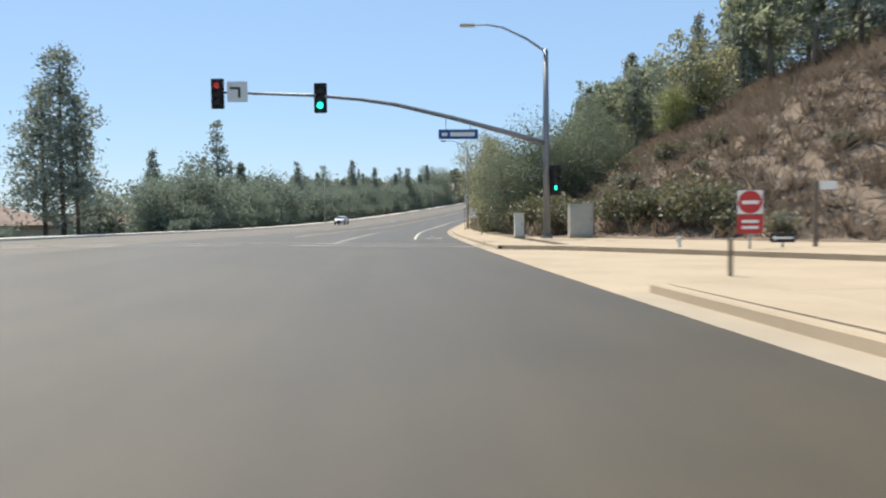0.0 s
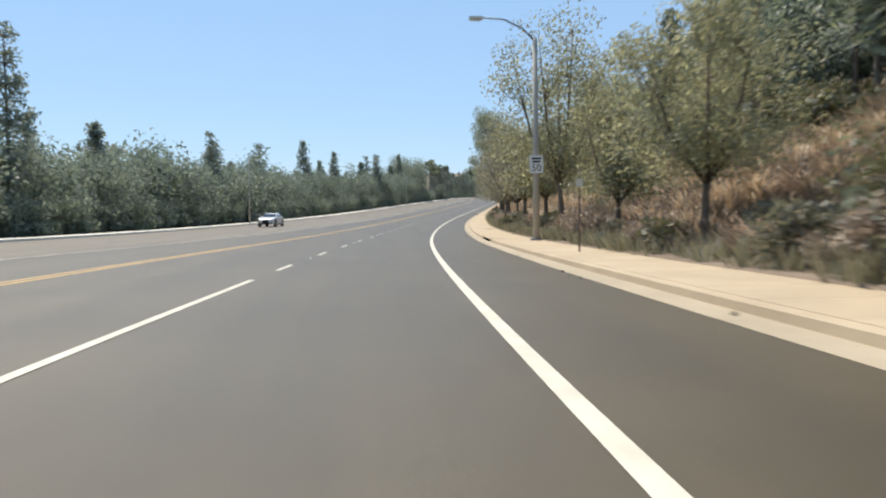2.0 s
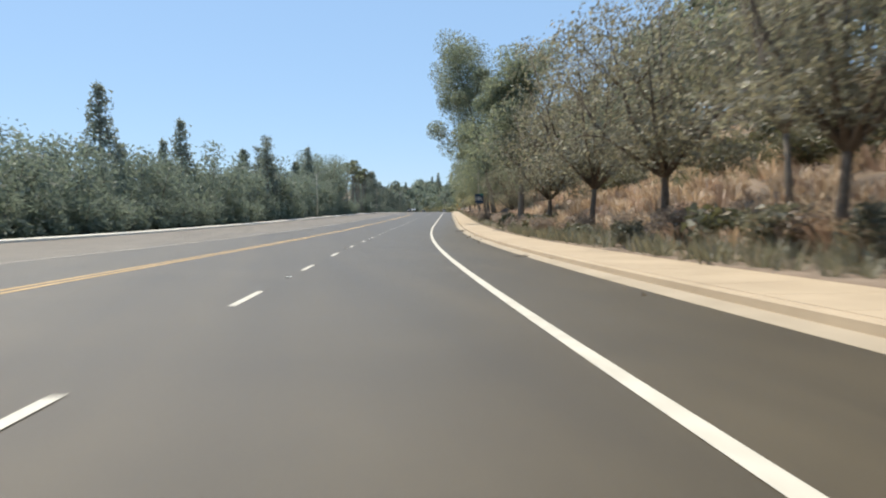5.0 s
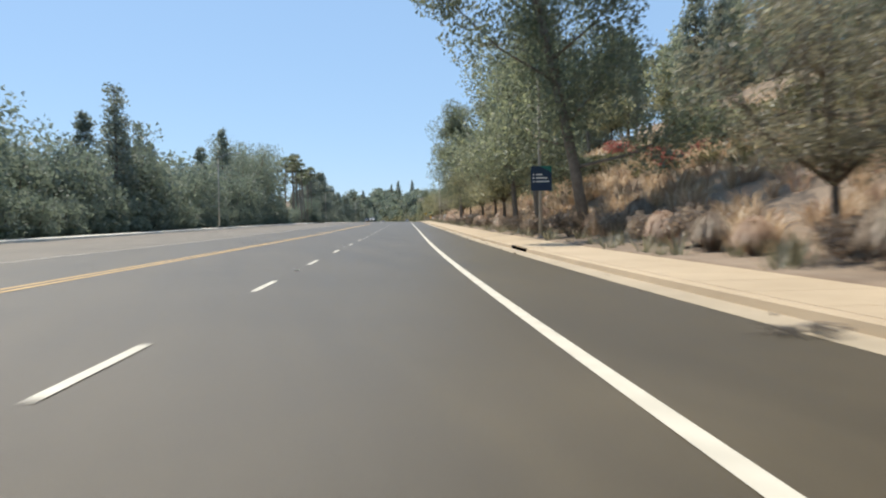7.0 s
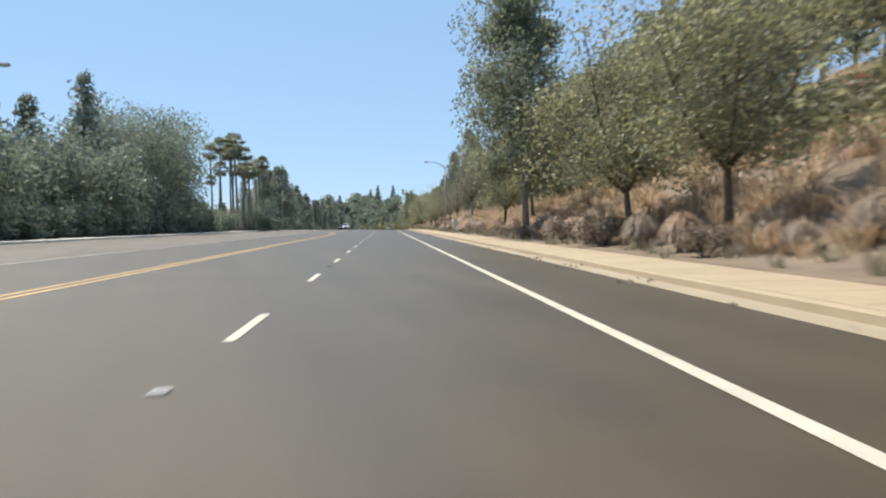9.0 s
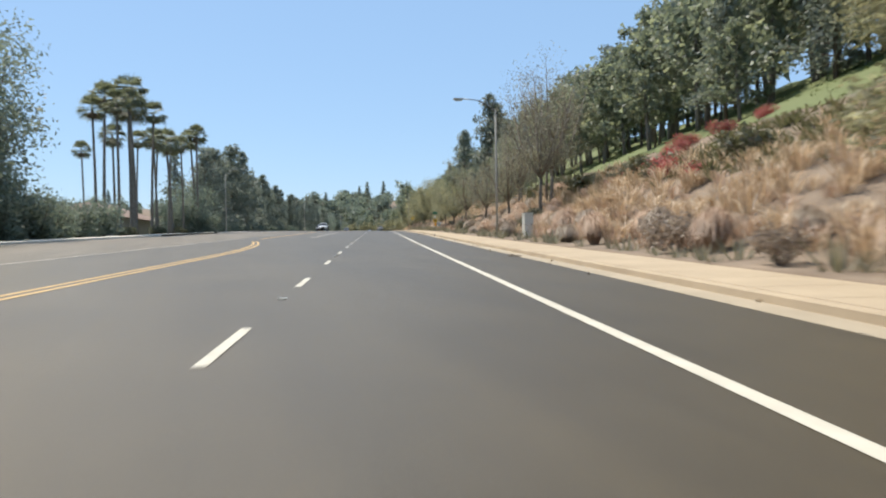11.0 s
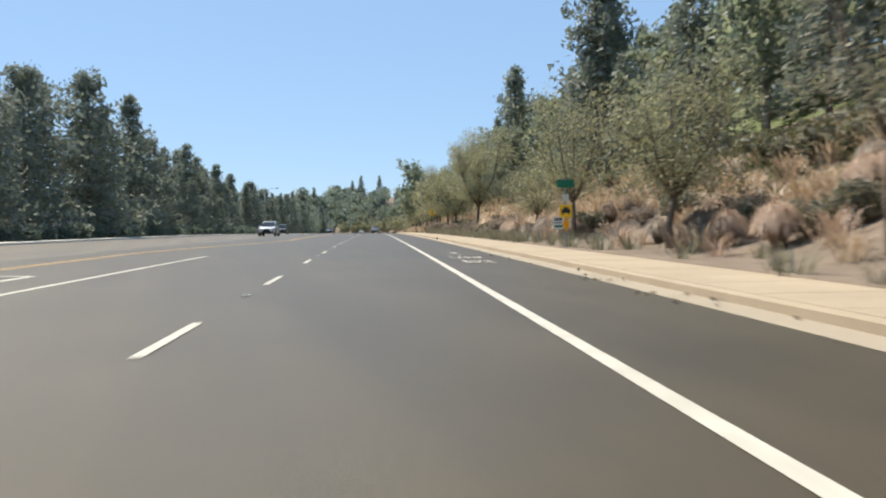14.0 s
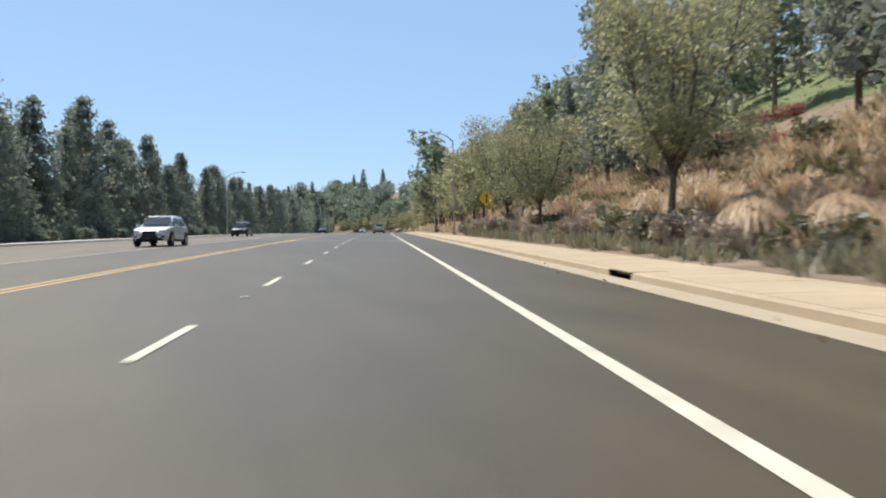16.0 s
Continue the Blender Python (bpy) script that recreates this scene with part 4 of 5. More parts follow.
for i, (s, u, k) in enumerate(((374, -28.6, 0.92), (376.5, -31, 1.02), (378, -28.2, 1.05), (380, -33, 0.98), (381, -29.5, 1.0), (383, -32, 0.8), (385, -28.5, 0.95), (387.5, -31, 0.78), (389, -29, 0.8), (392, -30, 0.8), (395, -28.8, 0.82), (398, -30, 0.8), (401, -28.8, 0.82), (409.5, -28.8, 0.99), (411.5, -29.6, 0.96), (371, -31, 0.6))):
    plant(PALM, (0, 0, 1, 0, 2, 1)[i % 6], s, u, k * 14.9 / (15.0, 13.0, 11.0)[(0, 0, 1, 0, 2, 1)[i % 6]], group="fan palms in a row")
for i in range(9):
    plant(BUSH, 1, 373 + i * 3.6, -27.6 - (i % 3), rt.uniform(0.9, 1.3), group="shrubs under the palms")
plant(LIME, 0, 60.5, 21.7, 0.95)
# concrete drain along the upper slope
DRAIN = [(lambda s, d=d: float(np.interp(s, [190, 215, 235, 260, 292], [18.2, 19.4, 20.0, 18.8, 15.2])) + d, h) for d, h in ((-0.56, -0.5), (-0.55, 0.10), (-0.42, 0.13), (0.0, -0.03), (0.42, 0.13), (0.55, 0.10))]
setting("slope_drain", strip(190, 292, DRAIN, 0.16, on_land=True), CONCRETE, "pale concrete drain channel along the dry slope", "drain")
for points in (((370.0, 15.3), (371.2, 17.0), (372.6, 18.8)), ((375.2, 12.2), (377.2, 13.4), (379.4, 14.6))):
    gutter = base("gutter", "short pale concrete gutter running down the slope", "gutter", group="concrete gutters")
    bm = bmesh.new()
    rows = []
    for s, u in points:
        p = at(s, u, 0.0)
        rows.append([bm.verts.new((p.x + dx * 0.3, p.y + dx, p.z + h)) for dx, h in ((-0.42, -0.3), (-0.40, 0.16), (-0.30, 0.18), (0.0, 0.02), (0.30, 0.18), (0.40, 0.16), (0.42, -0.3))])
    for a, b in zip(rows, rows[1:]):
        for j in range(6):
            bm.faces.new((a[j], a[j + 1], b[j + 1], b[j]))
    part("channel", bm, CONCRETE, gutter)
# loose plank, twigs and stones
plank = base("plank", "weathered pale wooden plank lying on the slope", "plank")
bm = bmesh.new()
bmesh.ops.create_cube(bm, size=1.0, matrix=Matrix.Diagonal((2.3, 0.2, 0.045, 1.0)))
bmesh.ops.bevel(bm, geom=bm.edges[:], offset=0.008, segments=1, affect="EDGES")
part("board", bm, PLANK, plank)
plank.matrix_basis = stand(367.5, 7.5, 25, 1, 0.14) @ pose(0, 0, 0, 8, -14, 0)
for j, (s, u, k, n) in enumerate(((190.5, 2.8, 1.0, 26), (318, 2.75, 0.6, 14), (151, 2.72, 0.5, 12))):
    rng = random.Random(70 + j)
    pile = base("twig_pile", "small heap of dry brown twigs in the gutter", "twigs")
    for i in range(n):
        a, w = rng.uniform(0, math.tau), k * rng.uniform(0.1, 0.32)
        x, y, z = rng.uniform(-.3, .3) * k, rng.uniform(-.25, .25) * k, rng.uniform(0.01, 0.09) * k
        d = Vector((math.cos(a) * w, math.sin(a) * w, rng.uniform(-0.02, 0.08)))
        part("twig", tube(bmesh.new(), [Vector((x, y, z)) - d, Vector((x, y, z + 0.02)), Vector((x, y, z)) + d], [0.007, 0.01, 0.003], 4), BARK_PALE, pile)
    pile.matrix_basis = stand(s, u - 0.4, 0, 1, 0.0)
for j in range(11):
    rng = random.Random(90 + j)
    stone = base("stone", "pale rough stone beside the pavement", "stone")
    bm = bmesh.new()
    bmesh.ops.create_icosphere(bm, subdivisions=2, radius=0.11 + 0.09 * rng.random())
    for v in bm.verts:
        v.co *= 1 + rng.uniform(-.16, .16)
        v.co.z *= 0.65
    part("boulder", bm, ROCK, stone)
    stone.matrix_basis = stand(407 + rng.uniform(-1.5, 3.5), 5.95 + rng.uniform(0, 0.7), rng.uniform(0, 360), 1, 0.03)
    tagged(stone, group="stones beside the pavement")

boulder = base("stone", "large pale stone on the planted slope", "stone", stand(405, 14.2, 30, 1, 0.1))
bm = bmesh.new()
bmesh.ops.create_icosphere(bm, subdivisions=3, radius=0.5)
for v in bm.verts:
    v.co *= 1 + 0.25 * noise.noise(v.co * 2.3)
    v.co.z *= 0.8
part("boulder", bm, ROCK, boulder)

# ---- things beside the road ----
PALE_METAL = mat("pale_painted_metal", (0.50, 0.50, 0.44), (0.62, 0.61, 0.54), 3.0, 0.55, world_space=False)
BEIGE_METAL = mat("beige_painted_metal", (0.34, 0.33, 0.28), (0.44, 0.42, 0.36), 3.0, 0.55, world_space=False)
POLE_CONC = mat("pole_concrete", (0.34, 0.315, 0.27), (0.47, 0.44, 0.385), 4.0, 0.85, bump=0.3, bump_scale=60, world_space=False)
SIGN_WHITE = mat("sign_white", (0.66, 0.66, 0.62), (0.76, 0.76, 0.72), 4.0, 0.45, world_space=False)
SIGN_RED = mat("sign_red", (0.42, 0.03, 0.03), (0.52, 0.05, 0.045), 4.0, 0.45, world_space=False)
SIGN_BLUE = mat("sign_blue", (0.02, 0.07, 0.22), (0.03, 0.10, 0.28), 4.0, 0.45, world_space=False)
SIGN_NAVY = mat("sign_navy", (0.022, 0.04, 0.075), (0.035, 0.06, 0.10), 4.0, 0.5, world_space=False)
SIGN_TEAL = mat("sign_teal", (0.03, 0.17, 0.13), (0.04, 0.22, 0.17), 4.0, 0.5, world_space=False)
SIGN_GREEN = mat("sign_green", (0.015, 0.14, 0.08), (0.02, 0.18, 0.10), 4.0, 0.45, world_space=False)
SIGN_YELLOW = mat("sign_yellow", (0.72, 0.42, 0.02), (0.80, 0.50, 0.03), 4.0, 0.45, world_space=False)
SIGN_ORANGE = mat("sign_orange", (0.78, 0.33, 0.02), (0.82, 0.38, 0.02), 4.0, 0.45, world_space=False)
INK = mat("sign_black", (0.02, 0.02, 0.02), (0.035, 0.035, 0.035), 4.0, 0.5, world_space=False)
PIT = mat("drain_dark", (0.015, 0.013, 0.012), (0.04, 0.036, 0.03), 2.0, 0.95)
LENS_OFF = mat("dark_lens", (0.03, 0.02, 0.012), (0.05, 0.035, 0.02), 4.0, 0.3, world_space=False)


def glow(name, colour, strength):
    m, n, l, p = nodes_of(name)
    p.inputs["Base Color"].default_value = (*colour, 1)
    p.inputs["Emission Color"].default_value = (*colour, 1)
    p.inputs["Emission Strength"].default_value = strength
    return m


LIT_GREEN, LIT_RED = glow("lit_green", (0.02, 0.95, 0.55), 2.2), glow("lit_red", (0.6, 0.05, 0.04), 0.25)


def plate(bm, pts, y0, y1):
    """A flat board with the outline pts in x and z, from y0 to y1."""
    a, b = [bm.verts.new((x, y0, z)) for x, z in pts], [bm.verts.new((x, y1, z)) for x, z in pts]
    bm.faces.new(a)
    bm.faces.new(b[::-1])
    for i in range(len(pts)):
        j = (i + 1) % len(pts)
        bm.faces.new((a[j], a[i], b[i], b[j]))
    return bm


def rounded(x0, x1, z0, z1, r, n=4):
    pts = []
    for cx, cz, a in ((x1 - r, z1 - r, 0), (x0 + r, z1 - r, 90), (x0 + r, z0 + r, 180), (x1 - r, z0 + r, 270)):
        pts += [(cx + r * math.cos(radians(a + 90 * k / n)), cz + r * math.sin(radians(a + 90 * k / n))) for k in range(n + 1)]
    return pts[::-1]


def disc(cx, cz, r, n=18):
    return [(cx + r * math.cos(-math.tau * k / n), cz + r * math.sin(-math.tau * k / n)) for k in range(n)]


def board(parent, name, x0, x1, z0, z1, material, y=0.0, thick=0.004, label="", r=0.03):
    return part(name, plate(bmesh.new(), rounded(x0, x1, z0, z1, min(r, (z1 - z0) * 0.3, (x1 - x0) * 0.3)), y - thick, y), material, parent, label)


def text_part(parent, name, words, x, y, z, size, material, stretch=1.0, flat=False, label=""):
    """Lettering as a mesh, centred; flat: lying on the ground, read by who drives up to it."""
    cu = bpy.data.curves.new(name, "FONT")
    cu.body, cu.align_x, cu.align_y, cu.size, cu.extrude = words, "CENTER", "CENTER", size, 0.001
    tmp = new(name, cu)
    me = bpy.data.meshes.new_from_object(tmp)
    bpy.data.objects.remove(tmp)
    bpy.data.curves.remove(cu)
    m = Matrix.Translation((x, y, z)) @ (Matrix.Identity(4) if flat else Matrix.Rotation(radians(90), 4, "X")) @ Matrix.Diagonal((1, stretch, 1, 1))
    me.transform(m)
    me.materials.clear()
    me.materials.append(material)
    ob = new(name, me)
    ob.parent = parent
    return tagged(ob, label)


# --- traffic signal with its mast arm
def signal_head(parent, x, z, lit, arrow=False):
    """Three lenses in a black housing on a back plate; lit: 0 red, 2 green."""
    head = part("signal_head", plate(bmesh.new(), rounded(x - 0.30, x + 0.30, z - 0.70, z + 0.70, 0.05), 0.0, 0.02), BLACK, parent, "black back plate and housing")
    bm = bmesh.new()
    box(bm, x - 0.19, x + 0.19, -0.16, -0.001, z - 0.55, z + 0.55, 0.02)
    part("housing", bm, BLACK, head)
    for i in range(3):
        zc = z + 0.36 - 0.36 * i
        bm = bmesh.new()
        n = 14
        for k in range(n):
            a0, a1 = math.pi * (-0.15 + 1.3 * k / n), math.pi * (-0.15 + 1.3 * (k + 1) / n)
            q = [(x + 0.16 * math.cos(a), y, zc + 0.16 * math.sin(a)) for a, y in ((a0, -0.16), (a1, -0.16), (a1, -0.38), (a0, -0.38))]
            bm.faces.new([bm.verts.new(c) for c in q])
        part("visor", bm, BLACK, head)
        lit_here = i == lit
        bm = bmesh.new()
        if arrow and lit_here:
            plate(bm, [(x, zc + 0.12), (x + 0.1, zc + 0.01), (x + 0.035, zc + 0.01), (x + 0.035, zc - 0.12), (x - 0.035, zc - 0.12), (x - 0.035, zc + 0.01), (x - 0.1, zc + 0.01)], -0.175, -0.162)
        else:
            plate(bm, disc(x, zc, 0.145), -0.175, -0.162)
        part("lens", bm, (LIT_RED if i == 0 else LIT_GREEN) if lit_here else LENS_OFF, head, ("glowing red lens" if i == 0 else "glowing green lens") if lit_here else "")
    return head


def traffic_signal():
    t = base("traffic_signal", "grey steel traffic signal with a curved mast arm and lamp", "traffic signal", stand(31, 6.25))
    bm = bmesh.new()
    box(bm, -0.26, 0.26, -0.26, 0.26, 0, 0.12, 0.02)
    for x in (-0.19, 0.19):
        for y in (-0.19, 0.19):
            tube(bm, [(x, y, 0.1), (x, y, 0.2)], [0.03, 0.03], 6)
    part("base_plate", bm, STEEL, t)
    part("pole", tube(bmesh.new(), [(0, 0, 0.1), (0, 0, 5), (0, 0, 8.9)], [0.17, 0.15, 0.12], 12), STEEL, t, smooth=True)
    arm = [(-0.1, -0.02, 4.5), (-1.75, 0, 5.0), (-4.45, 0, 5.73), (-7.1, 0, 6.36), (-8.7, 0, 6.6), (-10.85, 0, 6.8), (-15.6, 0, 6.98)]
    part("mast_arm", tube(bmesh.new(), arm, [0.14, 0.13, 0.11, 0.095, 0.085, 0.075, 0.055], 10), STEEL, t, smooth=True)
    part("lamp_arm", tube(bmesh.new(), [(0, 0, 8.8), (-0.9, 0, 9.4), (-2.0, 0, 9.92), (-2.7, 0, 10.05), (-3.3, 0, 10.05)], [0.06, 0.05, 0.045, 0.04, 0.035], 8), STEEL, t, smooth=True)
    bm = bmesh.new()
    box(bm, -4.05, -3.3, -0.16, 0.16, 9.97, 10.09, 0.04)
    part("lamp_head", bm, PALE_METAL, t)
    signal_head(t, -15.35, 6.9, 0)
    signal_head(t, -10.6, 6.68, 2)
    side = signal_head(t, 0.42, 2.75, 2, True)
    sign = board(t, "turn_sign", -14.9, -13.95, 6.5, 7.45, SIGN_WHITE, -0.08, 0.01, "white square turn sign")
    bm = plate(bmesh.new(), [(-14.68, 7.23), (-14.68, 7.05), (-14.8, 7.14)], -0.096, -0.092)
    plate(bm, [(-14.69, 7.19), (-14.28, 7.19), (-14.28, 6.7), (-14.39, 6.7), (-14.39, 7.09), (-14.69, 7.09)], -0.0965, -0.0925)
    part("turn_arrow", bm, INK, sign)
    name = board(t, "street_name_sign", -5.1, -3.25, 4.72, 5.17, SIGN_BLUE, -0.05, 0.02, "blue street name sign hung below the arm")
    board(name, "lettering", -4.55, -3.4, 4.85, 5.04, SIGN_WHITE, -0.074, 0.003, "white bar of lettering")
    board(name, "lettering", -4.95, -4.68, 4.87, 5.02, SIGN_WHITE, -0.074, 0.003)
    for x in (-4.75, -3.6):
        part("hanger", tube(bmesh.new(), [(x, -0.04, 5.15), (x, -0.04, 5.45 + (-3.6 - x) * 0.27)], [0.015, 0.015], 6), STEEL, t)


traffic_signal()


def street_lamp(s, u, side, tall, reach, rise, material, name_label, mast=0.11):
    """A post with a bent arm over the road. side -1: the arm points to smaller u."""
    t = base("street_lamp", name_label, "street lamp", stand(s, u), "street lamps along the road")
    bm = bmesh.new()
    tube(bm, [(0, 0, 0), (0, 0, 0.08)], [mast * 1.9, mast * 1.9], 12)
    part("base_plate", bm, STEEL, t)
    part("post", tube(bmesh.new(), [(0, 0, 0.05), (0, 0, tall * 0.5), (0, 0, tall)], [mast, mast * 0.88, mast * 0.72], 12), material, t, smooth=True)
    part("arm", tube(bmesh.new(), [(0, 0, tall - 0.1), (side * reach * 0.25, 0, tall + rise * 0.5), (side * reach * 0.6, 0, tall + rise * 0.9), (side * reach, 0, tall + rise)], [0.05, 0.045, 0.04, 0.035], 8), STEEL, t, smooth=True)
    bm = bmesh.new()
    e = side * reach
    box(bm, min(e, e + side * 0.65), max(e, e + side * 0.65), -0.14, 0.14, tall + rise - 0.09, tall + rise + 0.05, 0.035)
    head = part("lamp_head", bm, PALE_METAL, t)
    bm = bmesh.new()
    box(bm, min(e + side * 0.1, e + side * 0.55), max(e + side * 0.1, e + side * 0.55), -0.1, 0.1, tall + rise - 0.13, tall + rise - 0.089, 0.012)
    part("glass", bm, PALE_METAL, head)
    return t


LAMP_LABEL = "tall concrete street lamp with a bent arm over the road"
street_lamp(82, 4.72, -1, 9.0, 2.3, 0.95, POLE_CONC, LAMP_LABEL, 0.15)
for s, u, side in ((220.2, 5.3, -1), (344, 5.85, -1), (479, 5.2, -1), (600, 5.2, -1), (143, -24.5, 1), (281.5, -24.5, 1), (409, -24.6, 1), (527, -24.5, 1), (660, -24.5, 1)):
    street_lamp(s, u, side, 8.6, 2.2, 0.75, POLE_CONC, LAMP_LABEL, 0.09)


def sign_post(s, u, tall, label, category="sign", square=False, r=0.03, turn=0.0, material=STEEL, name="road_sign"):
    t = base(name, label, category, stand(s, u, turn))
    bm = bmesh.new()
    if square:
        box(bm, -r, r, -r, r, -0.2, tall, 0.006)
    else:
        tube(bm, [(0, 0, -0.2), (0, 0, tall)], [r, r], 10)
    part("post", bm, material, t)
    return t


# speed limit on the lamp post
sp = base("speed_limit_sign", "white speed limit sign on a concrete lamp post", "sign", stand(82, 4.72))
b0 = board(sp, "panel", -0.31, 0.31, 3.0, 3.80, SIGN_WHITE, -0.16, 0.006, "white panel with a black rim")
text_part(b0, "number", "50", 0, -0.169, 3.23, 0.44, INK)
for z, w in ((3.66, 0.21), (3.52, 0.18)):
    board(b0, "lettering", -w, w, z - 0.045, z + 0.045, INK, -0.167, 0.002, r=0.01)
for z in (3.1, 3.7):
    part("strap", tube(bmesh.new(), [(0, 0, z - 0.015), (0, 0, z + 0.015)], [0.158, 0.158], 14), STEEL, sp)

# destination board on a lamp post
t = base("destination_sign", "dark blue destination board with a teal corner on a lamp post", "sign", stand(220.2, 5.3))
b0 = board(t, "panel", -0.45, 0.56, 2.28, 3.45, SIGN_NAVY, -0.10, 0.02)
part("corner", plate(bmesh.new(), [(-0.12, 3.45), (0.14, 3.38), (0.38, 3.26), (0.56, 3.12), (0.56, 3.45)], -0.128, -0.116), SIGN_TEAL, b0, "teal curved corner")
for z, w in ((3.05, 0.12), (2.89, 0.36), (2.72, 0.44)):
    board(b0, "lettering", -0.20, w, z - 0.035, z + 0.035, SIGN_WHITE, -0.122, 0.002)
    board(b0, "arrow", -0.35, -0.28, z - 0.045, z + 0.045, SIGN_WHITE, -0.122, 0.002)
for z in (2.45, 3.0):
    part("strap", tube(bmesh.new(), [(0, 0, z - 0.02), (0, 0, z + 0.02)], [0.098, 0.098], 14), STEEL, t)

# yellow warning signs
t = sign_post(392.8, 5.25, 2.55, "yellow warning signs stacked on a post with a green plate", square=True, r=0.03)
b0 = board(t, "square_sign", -0.235, 0.235, 1.10, 1.57, SIGN_YELLOW, -0.04, 0.005)
bm = plate(bmesh.new(), rounded(-0.17, 0.17, 1.27, 1.41, 0.05), -0.049, -0.046)
plate(bm, [(-0.10, 1.41), (-0.07, 1.48), (0.07, 1.48), (0.10, 1.41)], -0.0492, -0.0462)
plate(bm, rounded(-0.15, -0.08, 1.21, 1.27, 0.01), -0.0494, -0.0464)
plate(bm, rounded(0.08, 0.15, 1.21, 1.27, 0.01), -0.0494, -0.0464)
part("symbol", bm, INK, b0)
part("diamond_marker", plate(bmesh.new(), [(0, 1.13), (0.145, 0.85), (0, 0.56), (-0.145, 0.85)], -0.046, -0.04), SIGN_ORANGE, t)
board(t, "grey_plate", -0.13, 0.13, 1.70, 1.96, PALE_METAL, -0.04, 0.004)
board(t, "green_plate", -0.32, 0.32, 2.2, 2.5, SIGN_GREEN, -0.04, 0.004)
t = sign_post(397.5, 6.1, 0.7, "small white yard sign on a thin stake", square=False, r=0.014, material=PALE_METAL)
b0 = board(t, "panel", -0.22, 0.22, 0.62, 1.16, SIGN_WHITE, -0.02, 0.006)
for k in range(4):
    board(b0, "lettering", -0.17 + k * 0.088, -0.10 + k * 0.088, 0.98, 1.10, INK, -0.028, 0.002, r=0.01)
board(b0, "lettering", -0.18, 0.16, 0.87, 0.91, INK, -0.028, 0.002)
board(b0, "green_bar", -0.18, 0.18, 0.69, 0.79, SIGN_GREEN, -0.028, 0.002)
# diamond sign
t = sign_post(458, 5.25, 3.0, "yellow diamond warning sign on a steel post", square=True, r=0.03)
b0 = part("diamond", plate(bmesh.new(), [(0, 3.07), (0.53, 2.53), (0, 2.0), (-0.53, 2.53)], -0.046, -0.04), SIGN_YELLOW, t)
part("arrow", plate(bmesh.new(), [(-0.05, 2.25), (-0.05, 2.62), (-0.15, 2.62), (0, 2.82), (0.15, 2.62), (0.05, 2.62), (0.05, 2.25)], -0.052, -0.048), INK, b0)
# signs at the ramp
t = sign_post(16.8, 9.75, 1.2, "red no-entry sign with a red panel below on a post", square=True, r=0.025, turn=-14)
b0 = board(t, "panel", -0.36, 0.36, 0.98, 1.68, SIGN_WHITE, -0.03, 0.005)
d0 = part("red_disc", plate(bmesh.new(), disc(0, 1.33, 0.34, 24), -0.040, -0.036), SIGN_RED, b0)
board(d0, "white_bar", -0.24, 0.24, 1.27, 1.38, SIGN_WHITE, -0.044, 0.002)
b1 = board(t, "lower_panel", -0.36, 0.36, 0.40, 0.95, SIGN_RED, -0.03, 0.005, "red panel")
for z in (0.76, 0.58):
    board(b1, "lettering", -0.24, 0.24, z - 0.045, z + 0.045, SIGN_WHITE, -0.037, 0.002)
t = sign_post(17.5, 11.1, 0.42, "low black sign with a white arrow on a short post", square=True, r=0.025, turn=-14)
b0 = board(t, "panel", -0.36, 0.36, 0.10, 0.38, INK, -0.03, 0.005)
part("white_arrow", plate(bmesh.new(), [(-0.32, 0.24), (-0.20, 0.33), (-0.20, 0.275), (0.30, 0.275), (0.30, 0.205), (-0.20, 0.205), (-0.20, 0.15)], -0.040, -0.036), SIGN_WHITE, b0)
t = sign_post(17.8, 12.3, 2.0, "brown post with a small white sign", square=True, r=0.06, turn=-14, material=BARK)
board(t, "panel", 0.1, 0.6, 1.72, 1.98, SIGN_WHITE, -0.04, 0.005)
t = sign_post(8.3, 5.45, 0.5, "short dark steel post at the mouth of the slip road", "post", square=True, r=0.035, turn=80, material=BARK, name="steel_post")
bm = bmesh.new()
box(bm, -0.045, 0.045, -0.045, 0.045, 0.5, 0.53, 0.008)
part("cap", bm, STEEL, t)
t = sign_post(70, 4.2, 2.2, "thin steel post beside the pavement", square=True, r=0.025, material=BARK)
board(t, "plate", -0.1, 0.1, 1.9, 2.15, PALE_METAL, -0.03, 0.004)


def cabinet(s, u, wide, deep, tall, material, label, turn=0.0, front=None):
    t = base("utility_cabinet", label, "utility cabinet", stand(s, u, turn))
    bm = bmesh.new()
    box(bm, -wide / 2 - 0.05, wide / 2 + 0.05, -deep / 2 - 0.05, deep / 2 + 0.05, -0.15, 0.08, 0.015)
    part("plinth", bm, CONCRETE, t)
    bm = bmesh.new()
    box(bm, -wide / 2, wide / 2, -deep / 2, deep / 2, 0.08, tall, 0.02)
    part("body", bm, material, t)
    bm = bmesh.new()
    box(bm, -wide / 2 - 0.03, wide / 2 + 0.03, -deep / 2 - 0.03, deep / 2 + 0.03, tall, tall + 0.05, 0.015)
    part("lid", bm, material, t)
    bm = bmesh.new()
    box(bm, -wide / 2 + 0.05, wide / 2 - 0.05, -deep / 2 - 0.015, -deep / 2 - 0.001, 0.14, tall - 0.06, 0.005)
    d = part("door", bm, front or material, t)
    bm = bmesh.new()
    box(bm, wide / 2 - 0.14, wide / 2 - 0.1, -deep / 2 - 0.04, -deep / 2 - 0.0151, tall * 0.5, tall * 0.5 + 0.14, 0.006)
    part("handle", bm, STEEL, d)
    return t


